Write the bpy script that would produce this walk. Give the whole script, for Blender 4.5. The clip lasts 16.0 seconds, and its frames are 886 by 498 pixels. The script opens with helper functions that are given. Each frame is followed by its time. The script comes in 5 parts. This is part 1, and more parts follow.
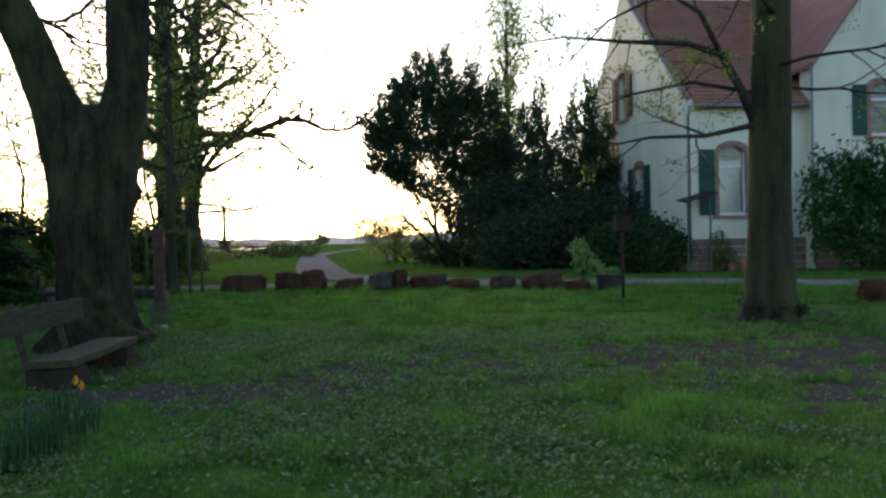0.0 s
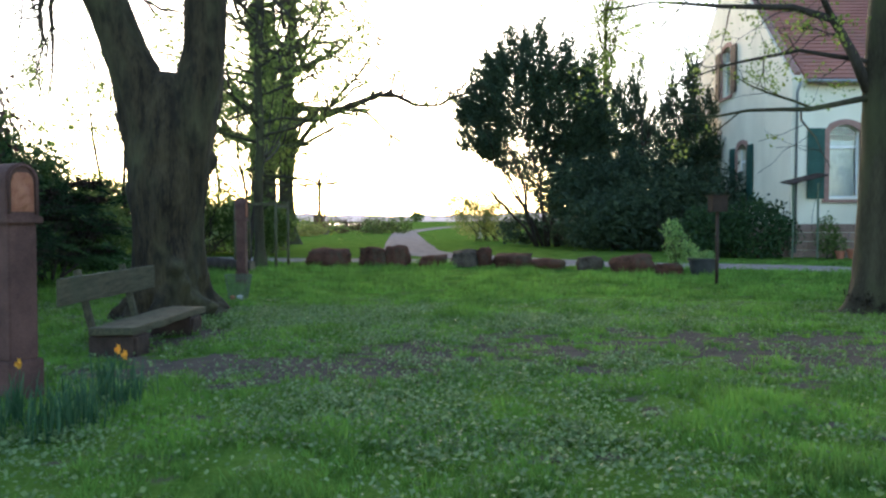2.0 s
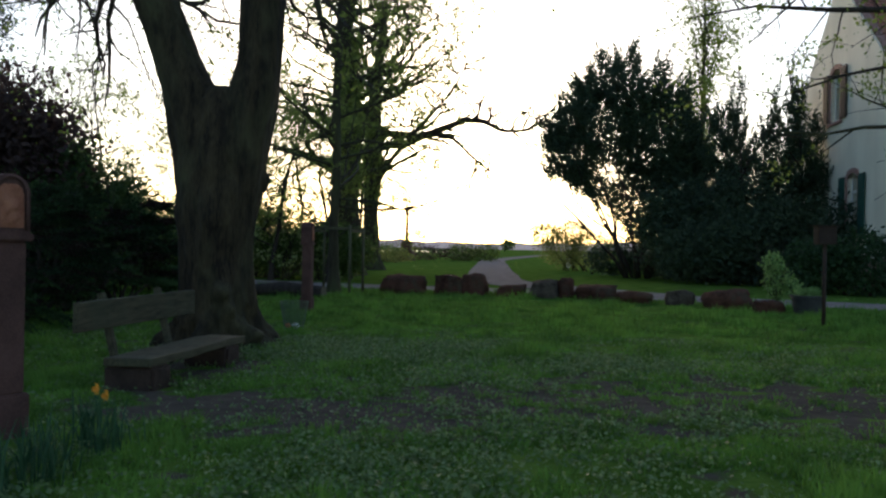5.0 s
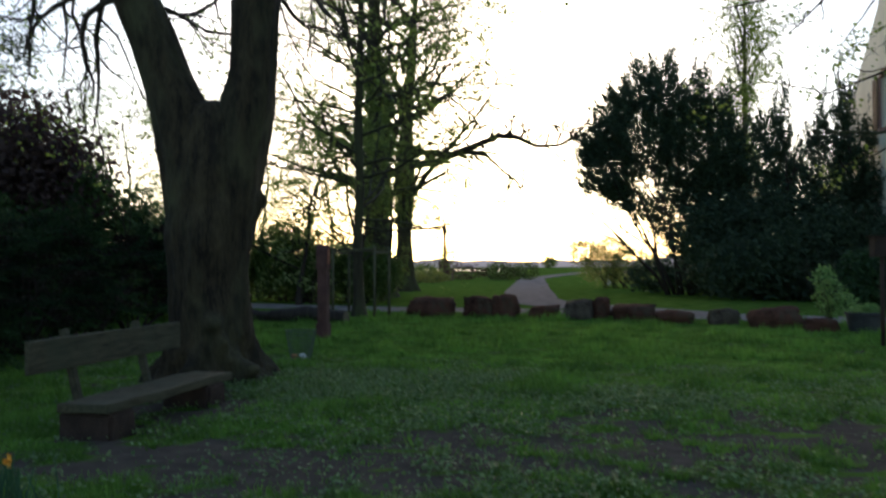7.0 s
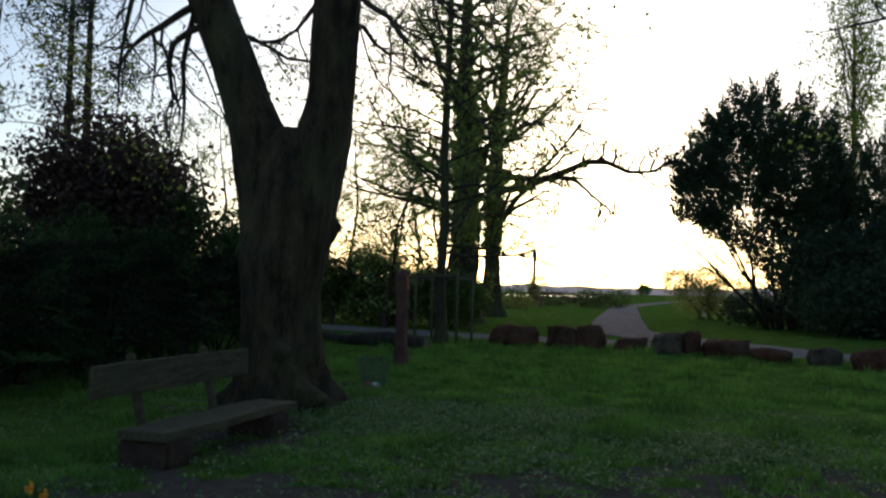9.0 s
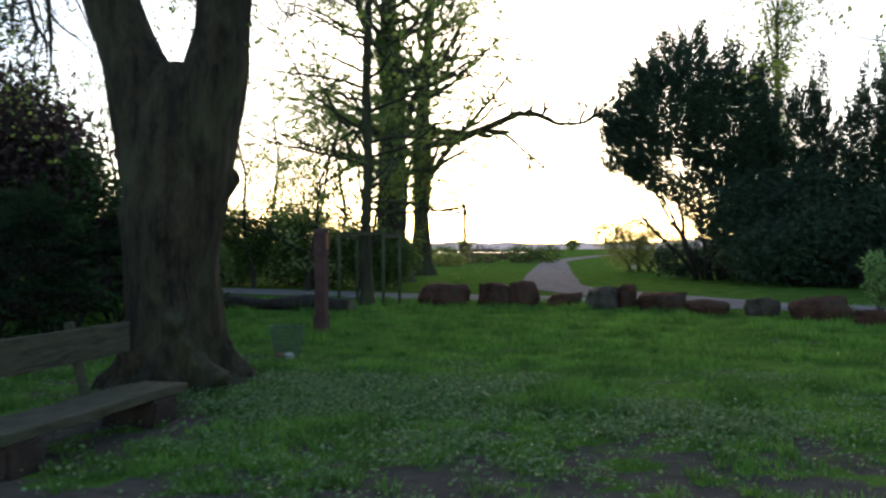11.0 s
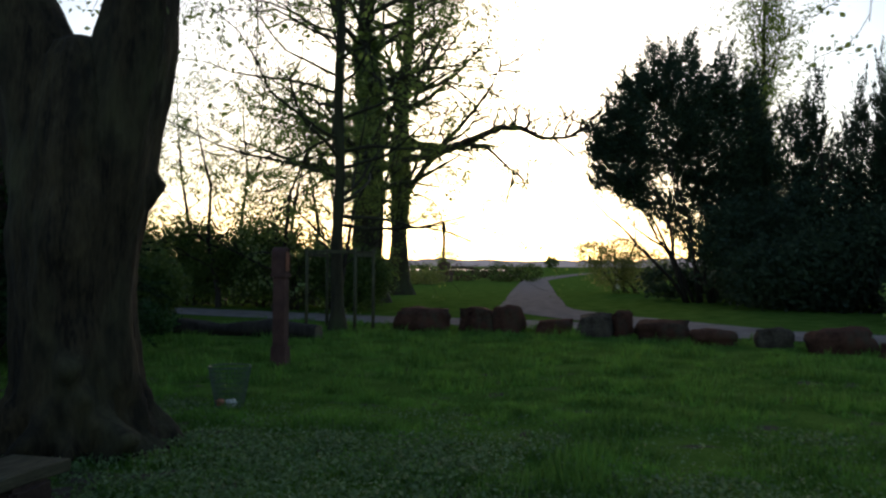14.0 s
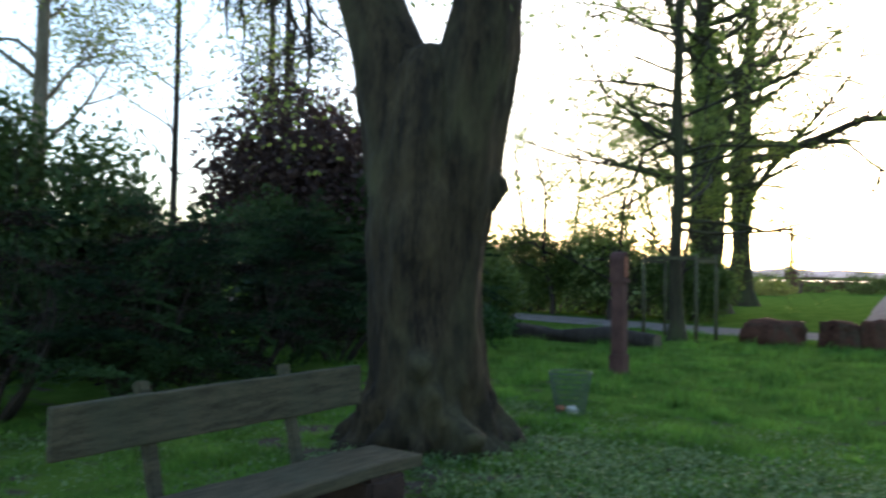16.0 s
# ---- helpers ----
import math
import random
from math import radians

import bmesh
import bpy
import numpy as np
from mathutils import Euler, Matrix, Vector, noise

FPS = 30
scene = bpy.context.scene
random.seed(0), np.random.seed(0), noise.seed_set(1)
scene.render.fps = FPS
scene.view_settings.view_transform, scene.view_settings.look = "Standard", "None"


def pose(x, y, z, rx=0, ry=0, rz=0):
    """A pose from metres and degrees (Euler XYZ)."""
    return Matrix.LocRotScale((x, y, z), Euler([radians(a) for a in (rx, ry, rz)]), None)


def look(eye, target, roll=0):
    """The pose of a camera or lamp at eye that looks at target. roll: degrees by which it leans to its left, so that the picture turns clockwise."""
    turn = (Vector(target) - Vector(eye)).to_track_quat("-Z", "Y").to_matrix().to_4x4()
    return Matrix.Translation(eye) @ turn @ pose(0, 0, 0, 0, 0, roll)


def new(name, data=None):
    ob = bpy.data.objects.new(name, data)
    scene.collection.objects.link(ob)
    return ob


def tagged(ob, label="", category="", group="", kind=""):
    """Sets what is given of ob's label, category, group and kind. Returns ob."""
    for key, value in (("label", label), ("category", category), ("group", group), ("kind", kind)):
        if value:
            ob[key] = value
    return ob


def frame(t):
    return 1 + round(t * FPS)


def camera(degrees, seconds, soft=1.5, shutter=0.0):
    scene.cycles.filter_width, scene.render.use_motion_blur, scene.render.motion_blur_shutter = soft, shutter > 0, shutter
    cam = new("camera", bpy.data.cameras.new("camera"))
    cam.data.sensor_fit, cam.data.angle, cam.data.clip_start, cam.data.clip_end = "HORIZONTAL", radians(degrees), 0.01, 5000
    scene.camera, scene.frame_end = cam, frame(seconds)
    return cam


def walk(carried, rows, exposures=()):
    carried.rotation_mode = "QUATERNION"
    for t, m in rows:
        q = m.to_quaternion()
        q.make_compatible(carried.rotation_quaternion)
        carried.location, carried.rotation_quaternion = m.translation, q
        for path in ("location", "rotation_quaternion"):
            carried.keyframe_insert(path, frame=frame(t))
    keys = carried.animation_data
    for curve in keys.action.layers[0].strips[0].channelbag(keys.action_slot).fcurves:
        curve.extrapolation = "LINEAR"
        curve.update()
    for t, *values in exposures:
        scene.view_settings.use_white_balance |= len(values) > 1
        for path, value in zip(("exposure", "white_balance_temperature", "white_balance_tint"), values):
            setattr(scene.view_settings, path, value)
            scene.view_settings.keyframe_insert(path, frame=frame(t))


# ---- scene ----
cam = camera(57.0, 16.0, soft=2.4, shutter=0.5)
PATH = [
    (0, (0.5, -1.156, 1.593), (0.486, 0.844, 1.569), -1.3),
    (0.5, (0.570, -0.985, 1.572), (0.508, 1.013, 1.494), -1.7),
    (1, (0.586, -0.945, 1.554), (0.535, 1.052, 1.454), -0.9),
    (1.5, (0.66, -0.864, 1.547), (0.51, 1.129, 1.474), -0.2),
    (2, (0.772, -0.599, 1.54), (0.527, 1.385, 1.467), -0.0),
    (2.5, (0.783, -0.396, 1.517), (0.622, 1.595, 1.43), -0.1),
    (3, (0.805, -0.139, 1.5), (0.549, 1.844, 1.487), 0.1),
    (3.5, (0.92, -0.041, 1.519), (0.531, 1.919, 1.579), 0.4),
    (4, (0.9, 0.146, 1.526), (0.467, 2.098, 1.567), 0.6),
    (6.5, (1.169, 1.455, 1.527), (0.656, 3.388, 1.491), 0.8),
    (7, (1.157, 1.743, 1.57), (0.591, 3.661, 1.609), -0.1),
    (7.5, (1.315, 1.809, 1.625), (0.62, 3.68, 1.757), 0.1),
    (8, (1.451, 1.766, 1.682), (0.672, 3.6, 1.864), 1.0),
    (8.5, (1.378, 1.885, 1.681), (0.592, 3.719, 1.824), 1.5),
    (11, (0.936, 3.373, 1.644), (0.317, 5.275, 1.639), -0.1),
    (11.5, (0.833, 3.692, 1.638), (0.386, 5.64, 1.696), 0.8),
    (12, (0.737, 4.025, 1.679), (0.293, 5.972, 1.785), 0.3),
    (12.5, (0.627, 4.394, 1.685), (0.113, 6.325, 1.775), -1.0),
    (13, (0.533, 4.703, 1.706), (0.076, 6.648, 1.777), -2.0),
    (13.5, (0.414, 5.033, 1.723), (-0.088, 6.968, 1.775), -1.6),
    (14, (0.338, 5.259, 1.74), (-0.231, 7.176, 1.776), 0.4),
    (14.5, (0.223, 5.477, 1.76), (-0.405, 7.375, 1.813), 1.3),
    (15, (0.167, 5.601, 1.739), (-0.686, 7.408, 1.817), 1.1),
    (15.5, (0.12, 5.615, 1.754), (-0.969, 7.292, 1.812), 1.2),
    (16, (0.018, 5.603, 1.671), (-1.253, 7.147, 1.721), 0.8),
]
EXPOSURES = [(s, stops, 6150, 11) for s, stops in ((0, 0.85), (0.5, 1.0), (1.0, 1.45), (1.5, 1.9), (2.5, 2.0), (3.0, 1.95), (3.5, 1.4), (4.0, 0.6), (6.5, 0.45), (7.0, 0.55), (8.0, 0.0), (8.5, -0.12), (11, 1.05), (11.5, 0.45), (12, 0.05), (12.5, -0.05), (14.5, 0.05), (15, 0.15), (15.5, 0.5), (16, 1.6))]
walk(cam, [(t, look(e, g, r)) for t, e, g, r in PATH], EXPOSURES)

# ---- world, sun ----
SUN_AZ = radians(-15.0)
SUN_EL = radians(14.0)
world = bpy.data.worlds.new("evening_sky")
scene.world = world
world.use_nodes = True
wn = world.node_tree
sky = wn.nodes.new("ShaderNodeTexSky")
sky.sky_type = "NISHITA"
sky.sun_disc = False
sky.sun_elevation = SUN_EL
sky.sun_rotation = SUN_AZ
sky.air_density, sky.dust_density, sky.ozone_density = 1.0, 1.2, 1.5
wn.nodes["Background"].inputs[1].default_value = 0.15
wn.links.new(sky.outputs[0], wn.nodes["Background"].inputs[0])

sun_data = bpy.data.lights.new("sun", "SUN")
sun_data.energy, sun_data.angle, sun_data.color = 0.8, radians(10.0), (1.0, 0.72, 0.50)
sun = new("sun", sun_data)
sun.matrix_world = look((0, 0, 60), Vector((0, 0, 60)) - Vector((math.sin(SUN_AZ) * math.cos(SUN_EL), math.cos(SUN_AZ) * math.cos(SUN_EL), math.sin(SUN_EL))))

# ---- materials ----


def material(name, c1, c2, scale=8.0, rough=0.9, bump=0.3, fine=60.0, stretch=(1, 1, 1), metal=0.0, spread=(0.35, 0.65), spec=0.3, vary=0.0):
    m = bpy.data.materials.new(name)
    m.use_nodes = True
    nt = m.node_tree
    b = nt.nodes["Principled BSDF"]
    tc = nt.nodes.new("ShaderNodeTexCoord")
    mp = nt.nodes.new("ShaderNodeMapping")
    mp.inputs["Scale"].default_value = stretch
    nt.links.new(tc.outputs["Object"], mp.inputs[0])
    n1 = nt.nodes.new("ShaderNodeTexNoise")
    n1.inputs["Scale"].default_value, n1.inputs["Detail"].default_value = scale, 6
    n2 = nt.nodes.new("ShaderNodeTexNoise")
    n2.inputs["Scale"].default_value, n2.inputs["Detail"].default_value = fine, 3
    nt.links.new(mp.outputs[0], n1.inputs[0])
    nt.links.new(mp.outputs[0], n2.inputs[0])
    ramp = nt.nodes.new("ShaderNodeValToRGB")
    ramp.color_ramp.elements[0].position, ramp.color_ramp.elements[1].position = spread
    ramp.color_ramp.elements[0].color, ramp.color_ramp.elements[1].color = (*c1, 1), (*c2, 1)
    mixer = nt.nodes.new("ShaderNodeMath")
    mixer.operation = "MULTIPLY_ADD"
    mixer.inputs[1].default_value = 0.4
    nt.links.new(n2.outputs[0], mixer.inputs[0])
    low = nt.nodes.new("ShaderNodeMath")
    low.operation = "MULTIPLY_ADD"
    low.inputs[1].default_value, low.inputs[2].default_value = 0.6, 0.0
    nt.links.new(n1.outputs[0], low.inputs[0])
    nt.links.new(low.outputs[0], mixer.inputs[2])
    fac = mixer.outputs[0]
    if vary:
        info = nt.nodes.new("ShaderNodeObjectInfo")
        va = nt.nodes.new("ShaderNodeMath")
        va.operation = "MULTIPLY_ADD"
        va.inputs[1].default_value = vary
        nt.links.new(info.outputs["Random"], va.inputs[0])
        nt.links.new(fac, va.inputs[2])
        fac = va.outputs[0]
    nt.links.new(fac, ramp.inputs[0])
    nt.links.new(ramp.outputs[0], b.inputs["Base Color"])
    b.inputs["Roughness"].default_value = rough
    b.inputs["Metallic"].default_value = metal
    b.inputs["Specular IOR Level"].default_value = spec
    if bump:
        bp = nt.nodes.new("ShaderNodeBump")
        bp.inputs["Strength"].default_value, bp.inputs["Distance"].default_value = bump, 0.03
        nt.links.new(mixer.outputs[0], bp.inputs["Height"])
        nt.links.new(bp.outputs[0], b.inputs["Normal"])
    return m


def leaf_material(name, c1, c2, through_light=0.4, gloss=0.25):
    """Leaves: each one its own tone, with light passing through them."""
    m = bpy.data.materials.new(name)
    m.use_nodes = True
    nt = m.node_tree
    b = nt.nodes["Principled BSDF"]
    geo = nt.nodes.new("ShaderNodeNewGeometry")
    ramp = nt.nodes.new("ShaderNodeValToRGB")
    ramp.color_ramp.elements[0].color, ramp.color_ramp.elements[1].color = (*c1, 1), (*c2, 1)
    nt.links.new(geo.outputs["Random Per Island"], ramp.inputs[0])
    tr = nt.nodes.new("ShaderNodeBsdfTranslucent")
    mx = nt.nodes.new("ShaderNodeMixShader")
    mx.inputs[0].default_value = through_light
    nt.links.new(ramp.outputs[0], b.inputs["Base Color"])
    nt.links.new(ramp.outputs[0], tr.inputs["Color"])
    b.inputs["Roughness"].default_value = 0.6
    b.inputs["Specular IOR Level"].default_value = gloss
    nt.links.new(b.outputs[0], mx.inputs[1])
    nt.links.new(tr.outputs[0], mx.inputs[2])
    nt.links.new(mx.outputs[0], nt.nodes["Material Output"].inputs[0])
    return m


BARK = material("linden_bark", (0.011, 0.007, 0.004), (0.062, 0.047, 0.023), 2.8, 0.95, 1.0, 17, (2.2, 2.2, 0.45), spread=(0.38, 0.64))
BARK_DARK = material("dark_bark", (0.022, 0.017, 0.013), (0.065, 0.052, 0.040), 4, 0.95, 0.8, 30, (2, 2, 0.4))
BARK_MOSS = material("mossy_bark", (0.020, 0.016, 0.009), (0.066, 0.057, 0.032), 3, 0.95, 0.8, 25, (2, 2, 0.4))
BARK_PALE = material("pale_willow_bark", (0.11, 0.088, 0.058), (0.24, 0.20, 0.14), 3, 0.95, 0.8, 25, (2, 2, 0.4))
WOOD_GREY = material("weathered_wood", (0.026, 0.024, 0.012), (0.105, 0.092, 0.052), 5, 0.85, 0.4, 40, (6, 0.8, 6))
WOOD_MOSS = material("mossy_stake_wood", (0.045, 0.044, 0.022), (0.125, 0.115, 0.062), 5, 0.9, 0.4, 40, (5, 5, 0.8))
WOOD_BROWN = material("brown_wood", (0.020, 0.012, 0.010), (0.052, 0.033, 0.024), 5, 0.85, 0.4, 40, (5, 5, 0.8))
WOOD_DARK = material("dark_stained_wood", (0.018, 0.010, 0.007), (0.056, 0.034, 0.024), 6, 0.8, 0.4, 50)
WOOD_GREEN = material("green_timber", (0.06, 0.09, 0.06), (0.14, 0.18, 0.12), 5, 0.85, 0.3, 40, (5, 5, 0.8))
SANDSTONE = material("red_sandstone", (0.058, 0.028, 0.023), (0.135, 0.068, 0.056), 4, 0.9, 0.35, 70)
RELIEF = material("orange_sandstone", (0.24, 0.085, 0.05), (0.40, 0.17, 0.10), 9, 0.9, 0.4, 70)
BOULDER = material("rough_red_boulder", (0.022, 0.011, 0.008), (0.098, 0.047, 0.031), 2.2, 1.0, 0.9, 14, vary=0.15, spec=0.05)
BOULDER_GREY = material("lichened_boulder", (0.034, 0.026, 0.019), (0.115, 0.093, 0.068), 3, 1.0, 0.9, 16, spec=0.05)
GRAVEL = material("pale_gravel", (0.165, 0.138, 0.122), (0.315, 0.275, 0.25), 2.0, 0.95, 0.4, 90, spec=0.0)
PLASTER = material("cream_plaster", (0.72, 0.67, 0.53), (0.86, 0.81, 0.67), 0.7, 0.9, 0.15, 30, spread=(0.3, 0.7))
FRAME_STONE = material("pink_window_stone", (0.26, 0.14, 0.115), (0.40, 0.24, 0.20), 5, 0.85, 0.2, 50)
FOUND_STONE = material("foundation_stone", (0.12, 0.075, 0.06), (0.30, 0.21, 0.17), 2.5, 0.95, 0.5, 20, vary=0.3)
TILE = material("red_roof_tile", (0.28, 0.11, 0.08), (0.45, 0.20, 0.15), 1.2, 0.85, 0.2, 20, spread=(0.3, 0.7))
SHUTTER = material("green_shutter_paint", (0.012, 0.055, 0.045), (0.03, 0.10, 0.08), 3, 0.55, 0.1, 40)
SHUTTER_OLD = material("weathered_brown_shutter", (0.035, 0.026, 0.020), (0.095, 0.070, 0.055), 3, 0.8, 0.2, 40)
WHITE_PAINT = material("white_window_paint", (0.70, 0.70, 0.68), (0.82, 0.82, 0.80), 3, 0.5, 0.05, 40)
ZINC = material("zinc_pipe", (0.22, 0.23, 0.24), (0.35, 0.36, 0.37), 4, 0.5, 0.1, 40, metal=0.6)
DARK_ROOM = material("dim_room", (0.05, 0.045, 0.04), (0.09, 0.08, 0.07), 2, 0.9, 0.0)
CURTAIN = material("pale_curtain", (0.45, 0.47, 0.44), (0.62, 0.64, 0.60), 3, 0.9, 0.1, 30, (6, 6, 0.5))
TUB = material("dark_plastic_tub", (0.02, 0.02, 0.022), (0.05, 0.05, 0.05), 4, 0.6, 0.1)
TERRACOTTA = material("terracotta", (0.30, 0.10, 0.06), (0.42, 0.17, 0.10), 6, 0.8, 0.1)
WIRE = material("green_coated_wire", (0.05, 0.08, 0.05), (0.10, 0.14, 0.09), 10, 0.5, 0.0)
PAPER = material("white_paper", (0.65, 0.65, 0.63), (0.8, 0.8, 0.78), 10, 0.7, 0.1)
RED_CARTON = material("orange_carton", (0.5, 0.12, 0.06), (0.6, 0.2, 0.1), 10, 0.6, 0.1)
WHITE_POST = material("white_marker_paint", (0.65, 0.65, 0.62), (0.8, 0.8, 0.77), 10, 0.6, 0.1)
WATER = material("river_water", (0.05, 0.06, 0.07), (0.06, 0.07, 0.08), 0.1, 0.4, 0.0, spec=0.5)
# Horizon haze is put into the backdrop's pale tint and a faint mauve glow.
HAZY_FARWOOD = material("hazy_far_woods", (0.16, 0.15, 0.15), (0.24, 0.23, 0.23), 0.05, 1.0, 0.0, 0.6)
far_shader = HAZY_FARWOOD.node_tree.nodes["Principled BSDF"]
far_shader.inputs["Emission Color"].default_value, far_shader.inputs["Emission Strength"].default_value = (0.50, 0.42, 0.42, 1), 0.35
STUMP_END = material("cut_wood_end", (0.10, 0.075, 0.05), (0.19, 0.15, 0.10), 9, 0.9, 0.3, 40)

YEW = leaf_material("yew_needles", (0.030, 0.052, 0.030), (0.080, 0.115, 0.060), 0.3, 0.15)
JUNIPER = leaf_material("juniper_sprays", (0.005, 0.014, 0.008), (0.022, 0.044, 0.018), 0.12, 0.05)
PURPLE = leaf_material("purple_leaves", (0.045, 0.026, 0.026), (0.09, 0.055, 0.045), 0.3)
LAUREL = leaf_material("laurel_leaves", (0.02, 0.055, 0.015), (0.06, 0.13, 0.03), 0.25, 0.3)
SPRING = leaf_material("young_spring_leaves", (0.13, 0.19, 0.035), (0.26, 0.33, 0.08), 0.65)
IVY = leaf_material("ivy_leaves", (0.13, 0.19, 0.04), (0.28, 0.35, 0.09), 0.6)
SHRUB = leaf_material("shrub_leaves", (0.05, 0.09, 0.02), (0.14, 0.20, 0.05), 0.4)
BLOSSOM = leaf_material("pale_blossom_leaves", (0.15, 0.22, 0.06), (0.31, 0.37, 0.14), 0.45)
HAZEL = leaf_material("hazel_leaves", (0.030, 0.060, 0.018), (0.085, 0.135, 0.040), 0.35)
EVERGREEN = leaf_material("dark_glossy_leaves", (0.014, 0.036, 0.013), (0.042, 0.088, 0.028), 0.2, 0.25)
FRESH = leaf_material("fresh_green_leaves", (0.13, 0.24, 0.06), (0.26, 0.40, 0.14), 0.5)
# Darker brown than the sprays; fills the junipers and the lime's foot shoots.
DARK_BROWN_LEAF = leaf_material("dark_brown_leaves", (0.010, 0.008, 0.006), (0.034, 0.024, 0.017), 0.1, 0.05)
PINE = leaf_material("pine_needles", (0.02, 0.035, 0.025), (0.05, 0.07, 0.04), 0.2)
WILLOW = leaf_material("willow_leaves", (0.14, 0.18, 0.05), (0.28, 0.30, 0.10), 0.5)
def stained(m, tint, scale, amount, lo=0.5, hi=0.68):
    """Lets worn or mossy patches of another tone spread over a solid material."""
    nt = m.node_tree
    b = nt.nodes["Principled BSDF"]
    old = b.inputs["Base Color"].links[0].from_socket
    tc, no, mx, rp = nt.nodes.new("ShaderNodeTexCoord"), nt.nodes.new("ShaderNodeTexNoise"), nt.nodes.new("ShaderNodeMix"), nt.nodes.new("ShaderNodeMapRange")
    mp = nt.nodes.new("ShaderNodeMapping")
    mp.inputs["Scale"].default_value = (1.6, 1.6, 0.7)
    no.inputs["Scale"].default_value, no.inputs["Detail"].default_value = scale, 6
    rp.inputs[1].default_value, rp.inputs[2].default_value, rp.inputs[4].default_value = lo, hi, amount
    mx.data_type = "RGBA"
    nt.links.new(tc.outputs["Object"], mp.inputs[0])
    nt.links.new(mp.outputs[0], no.inputs[0])
    nt.links.new(no.outputs[0], rp.inputs[0])
    nt.links.new(rp.outputs[0], mx.inputs[0])
    nt.links.new(old, mx.inputs[6])
    mx.inputs[7].default_value = (*tint, 1)
    nt.links.new(mx.outputs[2], b.inputs["Base Color"])
    return m


stained(BARK, (0.070, 0.068, 0.032), 1.1, 0.75)
stained(BARK, (0.012, 0.008, 0.005), 2.3, 0.8, 0.53, 0.66)
stained(BARK_MOSS, (0.060, 0.066, 0.026), 1.0, 0.7, 0.45, 0.62)
stained(WOOD_GREY, (0.055, 0.060, 0.034), 1.8, 0.6)
stained(BOULDER, (0.060, 0.062, 0.040), 2.0, 0.6, 0.54, 0.68)
stained(PLASTER, (0.58, 0.54, 0.43), 0.35, 0.5, 0.5, 0.75)
stained(TILE, (0.24, 0.13, 0.10), 0.6, 0.6, 0.48, 0.7)


def patchy(m, tint, scale, amount):
    """Lets large patches of a leaf material lean towards another tone."""
    nt = m.node_tree
    tc, no, mx = nt.nodes.new("ShaderNodeTexCoord"), nt.nodes.new("ShaderNodeTexNoise"), nt.nodes.new("ShaderNodeMix")
    no.inputs["Scale"].default_value, no.inputs["Detail"].default_value = scale, 4
    rp = nt.nodes.new("ShaderNodeMapRange")
    rp.inputs[1].default_value, rp.inputs[2].default_value, rp.inputs[4].default_value = 0.42, 0.62, amount
    mx.data_type = "RGBA"
    nt.links.new(tc.outputs["Object"], no.inputs[0])
    nt.links.new(no.outputs[0], rp.inputs[0])
    nt.links.new(rp.outputs[0], mx.inputs[0])
    ramp = nt.nodes["Color Ramp"]
    nt.links.new(ramp.outputs[0], mx.inputs[6])
    mx.inputs[7].default_value = (*tint, 1)
    nt.links.new(mx.outputs[2], nt.nodes["Principled BSDF"].inputs["Base Color"])
    nt.links.new(mx.outputs[2], nt.nodes["Translucent BSDF"].inputs["Color"])
    return m


GRASS = leaf_material("grass_blades", (0.056, 0.136, 0.022), (0.145, 0.265, 0.050), 0.4, 0.12)
patchy(GRASS, (0.165, 0.330, 0.052), 1.3, 0.9)
# Lighter patches in the juniper colour stand in for its lit spray tops.
patchy(JUNIPER, (0.056, 0.102, 0.036), 0.8, 0.75)
patchy(YEW, (0.038, 0.060, 0.042), 0.5, 0.6)
COVER = leaf_material("ground_cover_leaves", (0.078, 0.138, 0.043), (0.205, 0.288, 0.120), 0.35, 0.2)
DAFF_LEAF = leaf_material("daffodil_leaves", (0.022, 0.066, 0.028), (0.055, 0.125, 0.055), 0.3)
PETAL = leaf_material("yellow_petals", (0.60, 0.26, 0.03), (0.78, 0.42, 0.06), 0.4)

# ---- geometry helpers ----


def mesh_of(name, verts, faces, mat, smooth=False):
    me = bpy.data.meshes.new(name)
    me.from_pydata([tuple(v) for v in verts], [], [tuple(f) for f in faces])
    me.materials.append(mat)
    if smooth:
        me.shade_smooth()
    me.update()
    return me


def quads_mesh(name, verts, mat, n=4):
    """A mesh of separate n-sided faces from an array of (faces * n) points."""
    v = np.asarray(verts, dtype=np.float32).reshape(-1, 3)
    k = len(v) // n
    me = bpy.data.meshes.new(name)
    me.vertices.add(len(v))
    me.vertices.foreach_set("co", v.ravel())
    me.loops.add(len(v))
    me.loops.foreach_set("vertex_index", np.arange(len(v), dtype=np.int32))
    me.polygons.add(k)
    me.polygons.foreach_set("loop_start", np.arange(0, len(v), n, dtype=np.int32))
    me.update(calc_edges=True)
    me.materials.append(mat)
    return me


def thing(name, label, category, at=(0, 0, 0), group="", turn=0.0):
    ob = new(name)
    ob.matrix_world = pose(at[0], at[1], at[2], 0, 0, turn)
    return tagged(ob, label, category, group)


def part(name, data, mat=None, parent=None, label="", smooth=False):
    if isinstance(data, bmesh.types.BMesh):
        me = bpy.data.meshes.new(name)
        data.to_mesh(me)
        data.free()
        me.materials.append(mat)
        if smooth:
            me.shade_smooth()
    elif isinstance(data, tuple):
        me = mesh_of(name, data[0], data[1], mat, smooth)
    else:
        me = data
    ob = new(name, me)
    ob.parent = parent
    return tagged(ob, label)


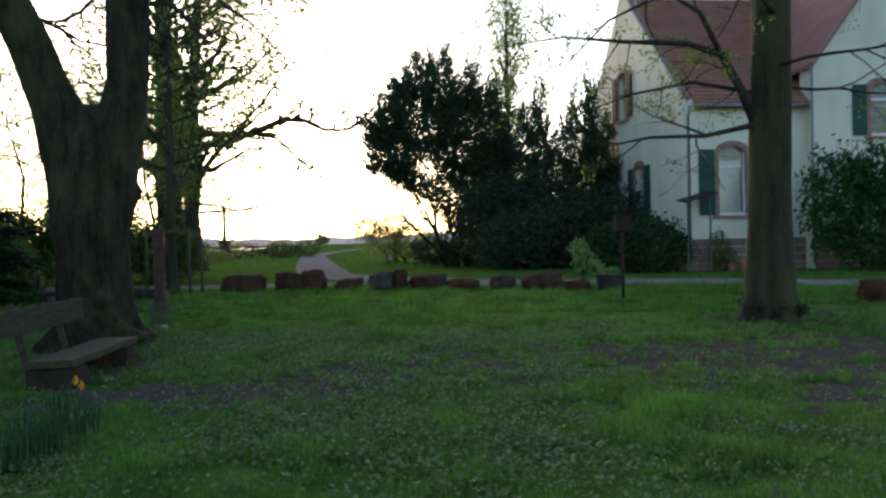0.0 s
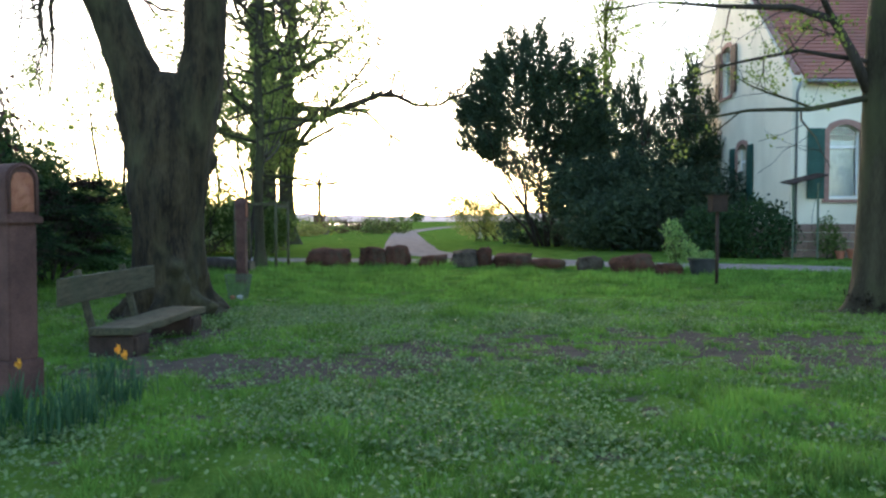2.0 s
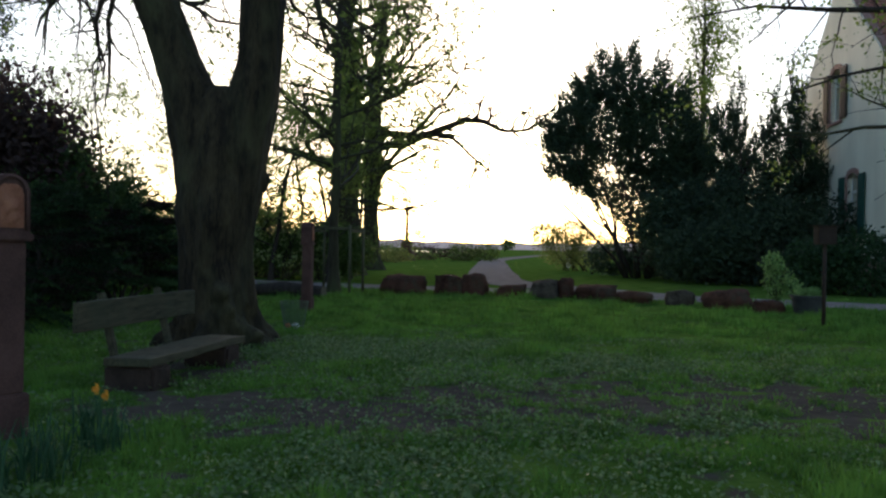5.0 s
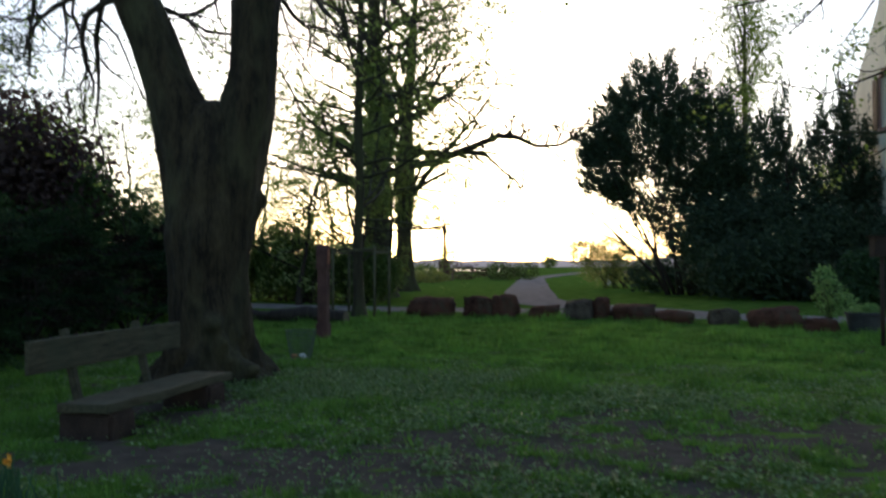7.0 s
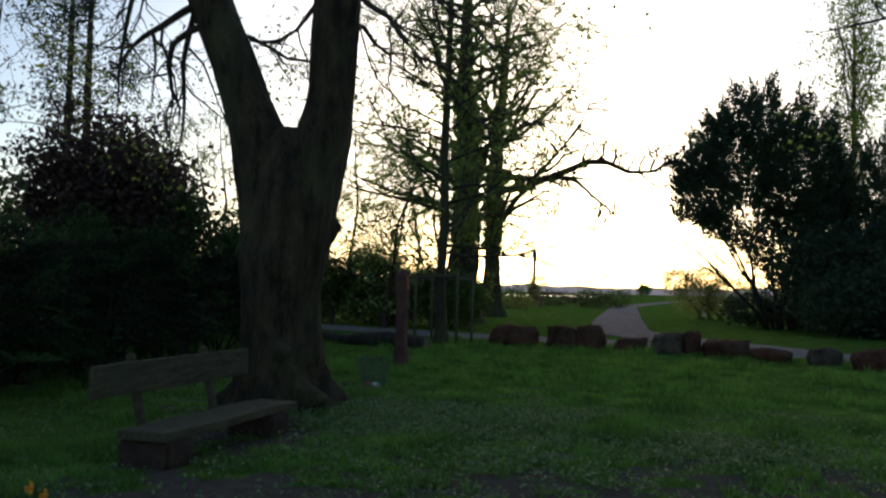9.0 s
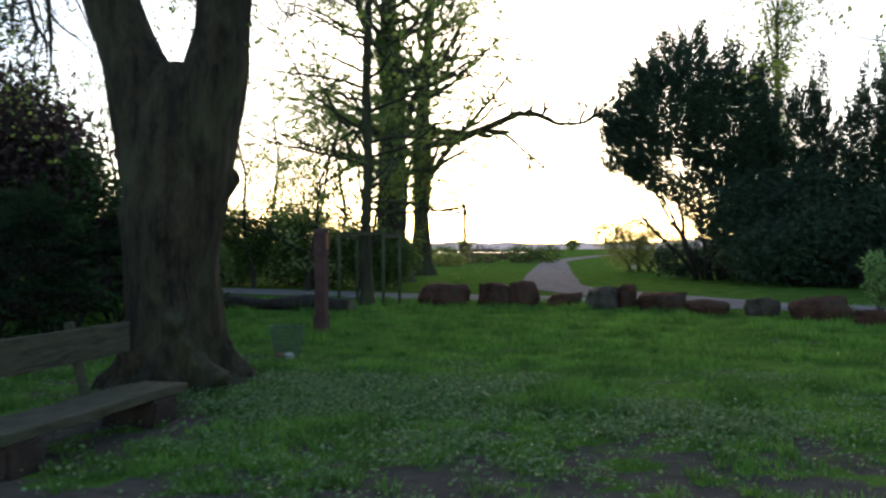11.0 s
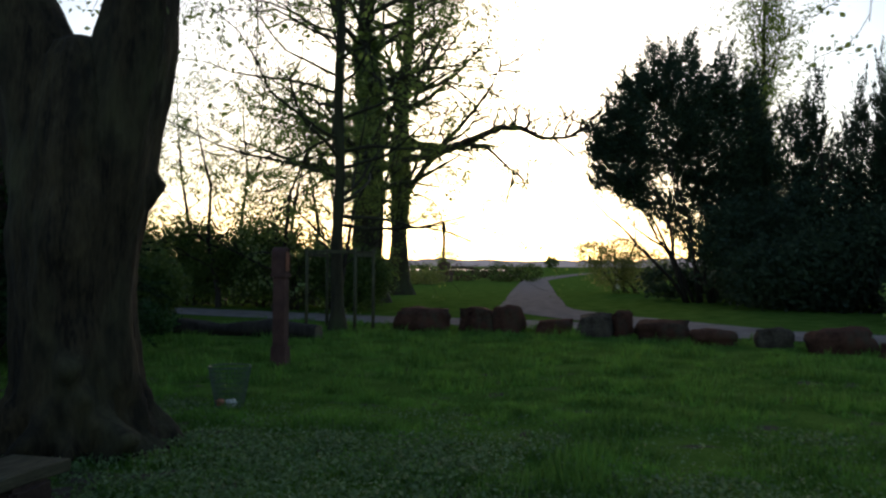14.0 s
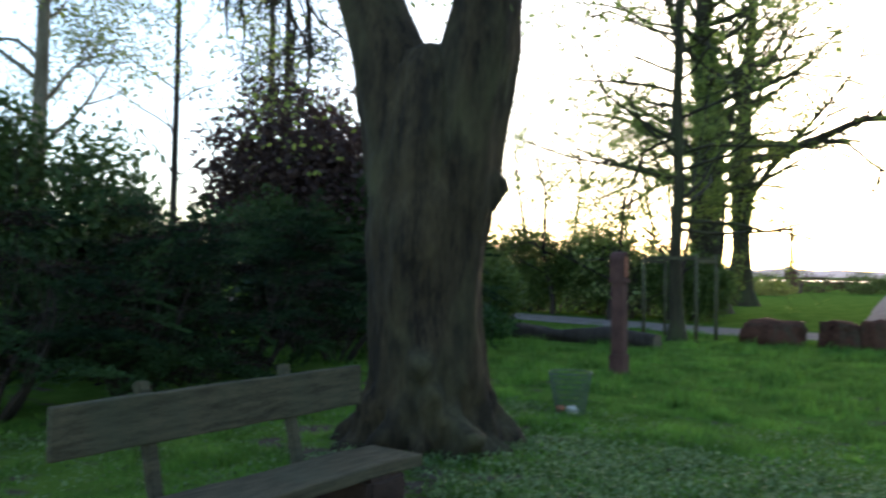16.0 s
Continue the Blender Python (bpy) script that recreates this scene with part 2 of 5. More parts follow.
def box(bm, lo, hi, bevel=0.0):
    """Adds a box from corner to corner to bm."""
    c = [(a + b) / 2 for a, b in zip(lo, hi)]
    s = [abs(b - a) for a, b in zip(lo, hi)]
    made = bmesh.ops.create_cube(bm, size=1.0, matrix=Matrix.LocRotScale(c, None, s))
    if bevel:
        edges = list({e for v in made["verts"] for e in v.link_edges})
        bmesh.ops.bevel(bm, geom=edges, offset=bevel, segments=2, affect="EDGES", clamp_overlap=True)
    return bm


def boxed(lo, hi, bevel=0.0):
    return box(bmesh.new(), lo, hi, bevel)


def tubes(lines, sides=6):
    """Verts and faces of tapering tubes along lines of (point, radius)."""
    V, F = [], []
    for line in lines:
        pts = [Vector(p) for p, _ in line]
        rad = [r for _, r in line]
        base = len(V)
        ref = Vector((0.31, 0.77, 0.11))
        n = sides if rad[0] > 0.03 else 4 if rad[0] > 0.012 else 3
        for i, p in enumerate(pts):
            d = (pts[min(i + 1, len(pts) - 1)] - pts[max(i - 1, 0)])
            d = d.normalized() if d.length > 1e-6 else Vector((0, 0, 1))
            a = d.cross(ref)
            a = a.normalized() if a.length > 1e-3 else Vector((1, 0, 0))
            b = d.cross(a)
            for k in range(n):
                t = 2 * math.pi * k / n
                V.append(p + (a * math.cos(t) + b * math.sin(t)) * rad[i])
        for i in range(len(pts) - 1):
            for k in range(n):
                k2 = (k + 1) % n
                F.append((base + i * n + k, base + i * n + k2, base + (i + 1) * n + k2, base + (i + 1) * n + k))
        F.append(tuple(base + (len(pts) - 1) * n + k for k in range(n)))
        F.append(tuple(base + k for k in reversed(range(n))))
    return V, F


def leaf_quads(rng, points, size, aspect=0.55, flat=0.0, up=0.0):
    """Rhombic leaves of about this length at the points, turned at random; flat: how far they lie level."""
    p = np.asarray(points, dtype=float)
    n = len(p)
    a = rng.normal(size=(n, 3))
    a[:, 2] = a[:, 2] * (1 - flat) + up
    a /= np.linalg.norm(a, axis=1)[:, None] + 1e-9
    c = rng.normal(size=(n, 3))
    c[:, 2] *= 1 - flat
    b = np.cross(a, np.cross(a, c))
    b /= np.linalg.norm(b, axis=1)[:, None] + 1e-9
    s = (size * rng.uniform(0.6, 1.4, n))[:, None]
    return np.stack([p - a * s * 0.5, p + b * s * aspect * 0.5 - a * s * 0.05, p + a * s * 0.5, p - b * s * aspect * 0.5 - a * s * 0.05], axis=1).reshape(-1, 3)


def scatter_round(rng, centres, per, radius, squash=0.8):
    """Points gathered round each centre."""
    c = np.repeat(np.asarray(centres, dtype=float), per, axis=0)
    d = rng.normal(size=c.shape) * radius * 0.5
    d[:, 2] *= squash
    return c + d


def leaf_tufts(rng, tips, share, per, radius):
    """Points gathered into tight tufts at a share of the twig ends."""
    t = np.asarray(tips, dtype=float)
    t = t[rng.uniform(0, 1, len(t)) < share]
    c = np.repeat(t, per, axis=0)
    size = np.repeat(rng.uniform(0.5, 1.3, len(t)), per)[:, None]
    return c + rng.normal(size=c.shape) * radius * 0.5 * size * np.array([1, 1, 0.7])


def plume_quads(rng, roots, axes, length, width, per, size, aspect=0.3, droop=0.0, level=1.0):
    """Feathery sprays: needles set along a spine from each root, slanting towards its tip."""
    p, d = np.asarray(roots, dtype=float), np.asarray(axes, dtype=float)
    d = d / (np.linalg.norm(d, axis=1)[:, None] + 1e-9)
    n = len(p)
    ln = np.repeat(length * rng.uniform(0.55, 1.35, n), per)[:, None]
    p, d = np.repeat(p, per, axis=0), np.repeat(d, per, axis=0)
    t = rng.uniform(0, 1, (n * per, 1))
    side = rng.normal(size=(n * per, 3))
    side -= d * (side * d).sum(1)[:, None]
    side /= np.linalg.norm(side, axis=1)[:, None] + 1e-9
    side[:, 2] *= level
    q = p + d * t * ln + side * width * (1 - t) ** 0.7 * rng.uniform(0, 1, (n * per, 1)) * (0.35 + ln / length * 0.65)
    q[:, 2] -= (droop * t * t * ln)[:, 0]
    a = d + side * 0.55 + rng.normal(size=d.shape) * 0.25
    a /= np.linalg.norm(a, axis=1)[:, None]
    b = np.cross(a, rng.normal(size=d.shape))
    b /= np.linalg.norm(b, axis=1)[:, None] + 1e-9
    s = size * rng.uniform(0.6, 1.4, (n * per, 1))
    return np.stack([q - a * s * 0.5, q + b * s * aspect * 0.5, q + a * s * 0.5, q - b * s * aspect * 0.5], axis=1).reshape(-1, 3)


def grow(rng, p, d, length, r, depth, lines, tips, wander=0.25, lift=0.1, kids=(3, 5), angle=(0.5, 1.0), shrink=0.62, steps=6, start=0.25):
    """A limb that wanders from p along d, with smaller limbs springing from it."""
    p, d = Vector(p), Vector(d).normalized()
    line = [(p.copy(), r)]
    for i in range(steps):
        d = (d + Vector(rng.normal(size=3)) * wander * 0.5 + Vector((0, 0, lift * 0.3))).normalized()
        p = p + d * (length / steps)
        line.append((p.copy(), max(r * (1 - 0.8 * (i + 1) / steps), 0.004)))
    lines.append(line)
    tips.append(tuple(p))
    if depth == 0:
        tips.extend(tuple(q) for q, _ in line[2:])
        return
    for _ in range(rng.integers(kids[0], kids[1] + 1)):
        t = rng.uniform(start, 0.97) * steps
        i = min(int(t), steps - 1)
        q = line[i][0].lerp(line[i + 1][0], t - i)
        axis = (line[i + 1][0] - line[i][0]).normalized()
        side = axis.cross(Vector(rng.normal(size=3)))
        side = side.normalized() if side.length > 1e-3 else Vector((1, 0, 0))
        w = rng.uniform(*angle)
        grow(rng, q, axis * math.cos(w) + side * math.sin(w), length * shrink * rng.uniform(0.7, 1.15), max(line[i][1] * 0.55, 0.004), depth - 1, lines, tips, wander, lift, kids, angle, shrink, max(steps - 1, 4), start)


def lathe(profile, sides=20):
    """Verts and faces of a turned shape from (radius, height) pairs."""
    V, F = [], []
    for r, z in profile:
        V += [(r * math.cos(2 * math.pi * k / sides), r * math.sin(2 * math.pi * k / sides), z) for k in range(sides)]
    for i in range(len(profile) - 1):
        F += [(i * sides + k, i * sides + (k + 1) % sides, (i + 1) * sides + (k + 1) % sides, (i + 1) * sides + k) for k in range(sides)]
    return V, F


def ground_z(x, y):
    far = max(0.0, min(1.0, (70 - y) / 30))
    return (0.06 * math.tanh(x / 8) + 0.05) * far


def soft(x):
    x = max(0.0, min(1.0, x))
    return x * x * (3 - 2 * x)


# ---- ground: one sheet with bare earth, paths cut by shape ----
PATHS = [
    ([(40, 14), (22, 18.2), (12.6, 21.6), (7.8, 24.6), (3.2, 26.1), (-1.5, 27.6), (-5, 28.6), (-9, 28.8), (-13.8, 29.8), (-22, 31), (-45, 31)], 1.35),
    ([(1.5, 27.2), (-0.8, 29.9), (-3.4, 33.2), (-5.3, 37), (-6.6, 44), (-8.3, 53), (-10.2, 64), (-13.0, 80), (-15.4, 96), (-17.0, 130), (-17.5, 170), (-12, 212)], 1.3),
]


def path_gap(x, y):
    """How far a place lies outside the gravel; negative on it."""
    best = 1e9
    for line, half in PATHS:
        for (ax, ay), (bx, by) in zip(line, line[1:]):
            dx, dy = bx - ax, by - ay
            t = max(0.0, min(1.0, ((x - ax) * dx + (y - ay) * dy) / (dx * dx + dy * dy)))
            best = min(best, math.hypot(x - ax - t * dx, y - ay - t * dy) - half)
    return best


def bare(x, y):
    """How bare the earth is, 0 to 1: trodden patches before the bench and across the lawn."""
    n = noise.fractal(Vector((x * 2.1, y * 3.0, 3.1)), 0.5, 2.2, 5)
    patch = 0.0
    for cx, cy, rx, ry, w in ((-2.0, 7.3, 1.9, 0.85, 0.95), (-0.2, 8.3, 2.6, 1.2, 0.60), (2.2, 9.2, 3.0, 1.7, 0.58), (4.8, 8.8, 3.2, 2.0, 0.76), (5.9, 12.5, 1.1, 1.0, 0.5), (-5.0, 11.5, 1.4, 1.3, 0.55), (-3.9, 9.0, 0.9, 1.6, 0.6), (6.5, 6.0, 3.2, 1.6, 0.66)):
        e = ((x - cx) / rx) ** 2 + ((y - cy) / ry) ** 2
        patch = max(patch, w * max(0.0, 1.25 - e * 0.75))
    return soft((patch + n * 0.85 - 0.17) * 1.4)


def leafy(x, y):
    """Where low pale leaves cover the ground."""
    n = noise.fractal(Vector((x * 0.7, y * 0.7, 9.7)), 0.8, 2.1, 3)
    w = max(0.0, 1.2 - (((x + 3.0) / 2.4) ** 2 + ((y - 11.2) / 2.0) ** 2)) + 0.55 * max(0.0, 1.0 - (((x + 0.5) / 4.5) ** 2 + ((y - 6.4) / 3.2) ** 2)) + 0.5 * max(0.0, 1.0 - (((x - 0.5) / 4.5) ** 2 + ((y - 10.5) / 1.6) ** 2))
    return soft(w * 0.9 + n * 0.8 + 0.06)


def axis_steps(spans):
    out = []
    for lo, hi, step in spans:
        out += list(np.arange(lo, hi, step))
    return out + [spans[-1][1]]


xs = axis_steps([(-2500, -300, 550), (-300, -60, 30), (-60, -22, 2.0), (-22, -10, 0.6), (-10, 12, 0.2), (12, 30, 0.8), (30, 90, 6), (90, 300, 30), (300, 2500, 550)])
ys = axis_steps([(-2500, -100, 400), (-100, -8, 8), (-8, 2, 0.8), (2, 16, 0.16), (16, 48, 0.4), (48, 100, 2), (100, 400, 20), (400, 3000, 400)])
gv = [(x, y, ground_z(x, y) + (0.03 * noise.noise(Vector((x * 0.9, y * 0.9, 0))) if -20 < x < 30 and 0 < y < 60 and path_gap(x, y) > 0.3 else 0.0)) for y in ys for x in xs]
nx = len(xs)
gf = [(j * nx + i, j * nx + i + 1, (j + 1) * nx + i + 1, (j + 1) * nx + i) for j in range(len(ys) - 1) for i in range(nx - 1)]
LAWN = material("lawn", (0.046, 0.095, 0.014), (0.112, 0.18, 0.034), 1.3, 0.95, 0.5, 25, spec=0.0)
nt = LAWN.node_tree
attr = nt.nodes.new("ShaderNodeAttribute")
attr.attribute_name = "cover"
soil = nt.nodes.new("ShaderNodeValToRGB")
soil.color_ramp.elements[0].color, soil.color_ramp.elements[1].color = (0.042, 0.034, 0.026, 1), (0.140, 0.115, 0.090, 1)
soil_noise = nt.nodes.new("ShaderNodeTexNoise")
soil_noise.inputs["Scale"].default_value, soil_noise.inputs["Detail"].default_value = 7, 8
nt.links.new(nt.nodes["Texture Coordinate"].outputs["Object"], soil_noise.inputs[0])
nt.links.new(soil_noise.outputs[0], soil.inputs[0])
split = nt.nodes.new("ShaderNodeSeparateColor")
nt.links.new(attr.outputs["Color"], split.inputs[0])
mixc = nt.nodes.new("ShaderNodeMix")
mixc.data_type = "RGBA"
ragged = nt.nodes.new("ShaderNodeTexNoise")
ragged.inputs["Scale"].default_value, ragged.inputs["Detail"].default_value = 5.5, 7
nt.links.new(nt.nodes["Texture Coordinate"].outputs["Object"], ragged.inputs[0])
edge = nt.nodes.new("ShaderNodeMath")
edge.operation = "ADD"
nt.links.new(split.outputs[0], edge.inputs[0])
nt.links.new(ragged.outputs[0], edge.inputs[1])
crisp = nt.nodes.new("ShaderNodeMapRange")
crisp.inputs[1].default_value, crisp.inputs[2].default_value = 0.72, 1.08
nt.links.new(edge.outputs[0], crisp.inputs[0])
nt.links.new(crisp.outputs[0], mixc.inputs[0])
nt.links.new(nt.nodes["Color Ramp"].outputs[0], mixc.inputs[6])
nt.links.new(soil.outputs[0], mixc.inputs[7])
nt.links.new(mixc.outputs[2], nt.nodes["Principled BSDF"].inputs["Base Color"])
gme = mesh_of("ground", gv, gf, LAWN, True)
cov = gme.color_attributes.new("cover", "FLOAT_COLOR", "POINT")
vals = []
for x, y, z in gv:
    w = bare(x, y) if -12 < x < 14 and 0 < y < 18 else 0.0
    vals += [w, 0.0, 0.0, 1.0]
cov.data.foreach_set("color", vals)
ground = tagged(new("ground", gme), "green lawn with bare trodden earth patches", "ground", kind="structure")


def ribbon(line, half, z, cut=6, rng_seed=1):
    """A strip with uneven edges along a bent line."""
    pts = []
    for i in range(len(line) - 1):
        p0, p1, p2, p3 = line[max(i - 1, 0)], line[i], line[i + 1], line[min(i + 2, len(line) - 1)]
        for k in range(cut):
            t = k / cut
            pts.append(tuple(0.5 * (2 * b + (c - a) * t + (2 * a - 5 * b + 4 * c - d) * t * t + (3 * b - a - 3 * c + d) * t ** 3) for a, b, c, d in zip(p0, p1, p2, p3)))
    pts.append(line[-1])
    V, F = [], []
    for i, (x, y) in enumerate(pts):
        ax, ay = pts[max(i - 1, 0)]
        bx, by = pts[min(i + 1, len(pts) - 1)]
        d = Vector((bx - ax, by - ay)).normalized()
        for s in (-1, -0.5, 0, 0.5, 1):
            w = half * s * (1 + 0.10 * noise.noise(Vector((i * 0.7, s * 5 + rng_seed, 2))))
            px, py = x - d.y * w, y + d.x * w
            V.append((px, py, ground_z(px, py) + z + 0.02 * (1 - abs(s))))
    for i in range(len(pts) - 1):
        for k in range(4):
            F.append((i * 5 + k, (i + 1) * 5 + k, (i + 1) * 5 + k + 1, i * 5 + k + 1))
    return V, F


road = new("path", mesh_of("path", *ribbon(PATHS[0][0], 1.4, 0.018), GRAVEL, True))
tagged(road, "pale gravel footpath curving behind the boulders", "path", kind="structure")
road2 = new("path", mesh_of("path", *ribbon(PATHS[1][0], 1.35, 0.024, rng_seed=8), GRAVEL, True))
tagged(road2, "pale gravel track leading out to the fields", "path", kind="structure")

river = new("water", mesh_of("water", [(-120, 215, 0.05), (-48, 222, 0.05), (-44, 238, 0.05), (-126, 240, 0.05)], [(0, 1, 2, 3)], WATER))
tagged(river, "still river shining under the evening sky", "river", kind="structure")

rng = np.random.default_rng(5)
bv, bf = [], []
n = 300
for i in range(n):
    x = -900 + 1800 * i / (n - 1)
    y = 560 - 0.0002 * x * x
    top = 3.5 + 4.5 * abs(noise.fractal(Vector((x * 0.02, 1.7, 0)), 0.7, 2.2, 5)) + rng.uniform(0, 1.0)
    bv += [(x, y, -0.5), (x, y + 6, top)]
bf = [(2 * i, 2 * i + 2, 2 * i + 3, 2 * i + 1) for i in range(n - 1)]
# The woods strip glows slightly; its material carries the haze.
tagged(new("backdrop", mesh_of("backdrop", bv, bf, HAZY_FARWOOD)), "distant line of woods on the horizon, pale and glowing with painted haze", "woods", kind="structure")

# ---- boulders behind the lawn ----


def boulder(label, x, y, sx, sy, sz, turn, seed, mat=BOULDER, cuts=3, group="boulders edging the lawn"):
    r = np.random.default_rng(seed)
    bm = bmesh.new()
    bmesh.ops.create_cube(bm, size=1.0)
    bmesh.ops.subdivide_edges(bm, edges=bm.edges[:], cuts=cuts + 2, use_grid_fill=True)
    lean = r.uniform(-0.12, 0.12, 4)
    for v in bm.verts:
        c = v.co
        rnd = max(abs(c.x), abs(c.y), abs(c.z)) / max(c.length, 1e-6)
        q = c.lerp(c.normalized() * 0.56, 0.42 if c.z > -0.3 else 0.2)
        f = noise.fractal(q * 1.7 + Vector((seed * 3.7, 0, 0)), 0.7, 2.0, 5) * 0.24
        q = q * (1 + f)
        q.z += lean[0] * q.x + lean[1] * q.y if q.z > 0 else 0
        v.co = Vector((q.x * sx * 0.91, q.y * sy, (q.z + 0.42) * sz))
    ob = part("boulder", bm, mat, None, "", False)
    ob.matrix_world = pose(x, y, ground_z(x, y) - 0.02, 0, 0, turn)
    ob.data.shade_smooth()
    tagged(ob, label, "boulder", group)
    return ob


boulder("dark red-brown boulder tapering to a point, on the grass", -6.2, 25.6, 1.5, 0.9, 0.62, 6, 1)
boulder("large blocky red-brown boulder on the grass", -4.75, 25.6, 0.98, 0.9, 0.68, 3, 2)
boulder("upright rust-brown boulder touching its neighbour", -3.95, 25.65, 0.72, 0.8, 0.72, -8, 3)
boulder("low brown block of stone on the grass", -2.75, 25.4, 0.92, 0.6, 0.40, 2, 4)
boulder("rounded lichen-grey boulder at the lawn edge", -1.7, 24.9, 0.86, 0.7, 0.58, 5, 5, BOULDER_GREY)
boulder("pointed dark stone leaning beside a grey boulder", -1.12, 25.2, 0.50, 0.6, 0.68, -20, 6)
boulder("long brown boulder beside the gravel path", -0.15, 24.3, 1.2, 0.8, 0.48, -6, 7)
boulder("low flat brown stone beside the gravel path", 0.95, 23.6, 1.05, 0.7, 0.36, -4, 8)
boulder("small grey wedge-shaped stone on the lawn edge", 2.1, 23.4, 0.80, 0.6, 0.44, 0, 9, BOULDER_GREY)
boulder("wide dark brown boulder near the planter", 3.2, 22.6, 1.25, 0.8, 0.52, 4, 10)
boulder("low dark stone beside the planter tub", 4.1, 21.7, 0.75, 0.6, 0.32, 0, 11)
boulder("brown boulder beside the path before the house", 9.3, 15.3, 0.9, 0.8, 0.52, 10, 12)

# ---- old forked linden ----


def trunk_surface(rings, sides=40, seed=0.0, rough=0.05, knots=()):
    """A closed bark surface through rings of (x, y, z, radius, flare), with furrows, roots and burls."""
    V, F = [], []
    for i, (x, y, z, r, flare) in enumerate(rings):
        for k in range(sides):
            a = 2 * math.pi * k / sides
            rr = r * (1 + rough * noise.fractal(Vector((math.cos(a) * 2.0 + seed, math.sin(a) * 2.0, z * 0.5)), 0.8, 2, 4) * 2)
            wave = noise.noise(Vector((math.cos(a) * 2, math.sin(a) * 2, z * 0.7 + seed)))
            rr += r * 0.03 * abs(math.sin(a * 11 + 5 * wave)) + r * 0.075 * math.sin(a * 5 + seed + 2 * wave) * soft(1 - z / 3.2)
            if flare:
                rr += flare * (0.24 + 0.92 * max(0.0, math.sin(a * 4 + seed)) ** 1.5 + 0.35 * noise.noise(Vector((a * 2, seed, 0))))
            p = Vector((x + rr * math.cos(a), y + rr * math.sin(a), z))
            for kx, ky, kz, kr, ks in knots:
                dd = (p - Vector((kx, ky, kz))).length
                if dd < kr:
                    o = Vector((p.x - x, p.y - y, 0)).normalized()
                    p += o * ks * soft(1 - dd / kr)
            V.append(p)
    for i in range(len(rings) - 1):
        for k in range(sides):
            k2 = (k + 1) % sides
            F.append((i * sides + k, i * sides + k2, (i + 1) * sides + k2, (i + 1) * sides + k))
    F.append(tuple((len(rings) - 1) * sides + k for k in range(sides)))
    return V, F


def rings_between(keys, step=0.12):
    out = []
    for (x0, y0, z0, r0, f0), (x1, y1, z1, r1, f1) in zip(keys, keys[1:]):
        n = max(1, int((z1 - z0) / step))
        for i in range(n):
            t = i / n
            out.append((x0 + (x1 - x0) * t, y0 + (y1 - y0) * t, z0 + (z1 - z0) * t, r0 + (r1 - r0) * t, f0 + (f1 - f0) * t))
    return out + [keys[-1]]


LX, LY = -5.0, 11.55
linden = thing("linden_tree", "old forked linden tree with furrowed bark and burls", "tree", (LX, LY, ground_z(LX, LY) - 0.05))
ROOTS = [(-0.72, 0.15, 0.24, 1.15), (-0.30, 0.16, 0.30, 0.55), (0.10, 0.17, 0.34, 0.42), (0.62, 0.22, 0.38, 0.60), (-1.08, 0.15, 0.24, 0.62), (-1.48, 0.17, 0.30, 0.80), (-2.05, 0.24, 0.34, 0.50), (-2.75, 0.26, 0.48, 0.48), (1.5, 0.30, 0.40, 0.6), (2.5, 0.30, 0.45, 0.6)]
LUMPS = [(0.52, 0.30, 2.5, 0.30, 0.20), (0.56, 0.22, 2.25, 0.22, 0.08), (0.5, -0.35, 2.95, 0.30, 0.03), (0.40, -0.36, 2.55, 0.26, -0.06), (0.30, -0.52, 0.86, 0.20, 0.17), (0.44, -0.44, 0.62, 0.16, 0.12), (0.72, -0.32, 0.28, 0.24, 0.20), (0.80, 0.10, 0.22, 0.24, 0.18), (0.55, -0.60, 0.20, 0.20, 0.18), (0.10, -0.72, 0.22, 0.28, 0.10), (-0.30, -0.62, 0.42, 0.28, 0.10), (-0.5, -0.3, 1.95, 0.4, 0.06), (-0.42, -0.38, 2.7, 0.35, 0.05), (0.2, -0.52, 1.9, 0.3, 0.05), (0.1, -0.55, 2.4, 0.25, -0.05), (0.34, -0.42, 1.35, 0.24, -0.04), (-0.05, -0.56, 1.5, 0.3, 0.03)]


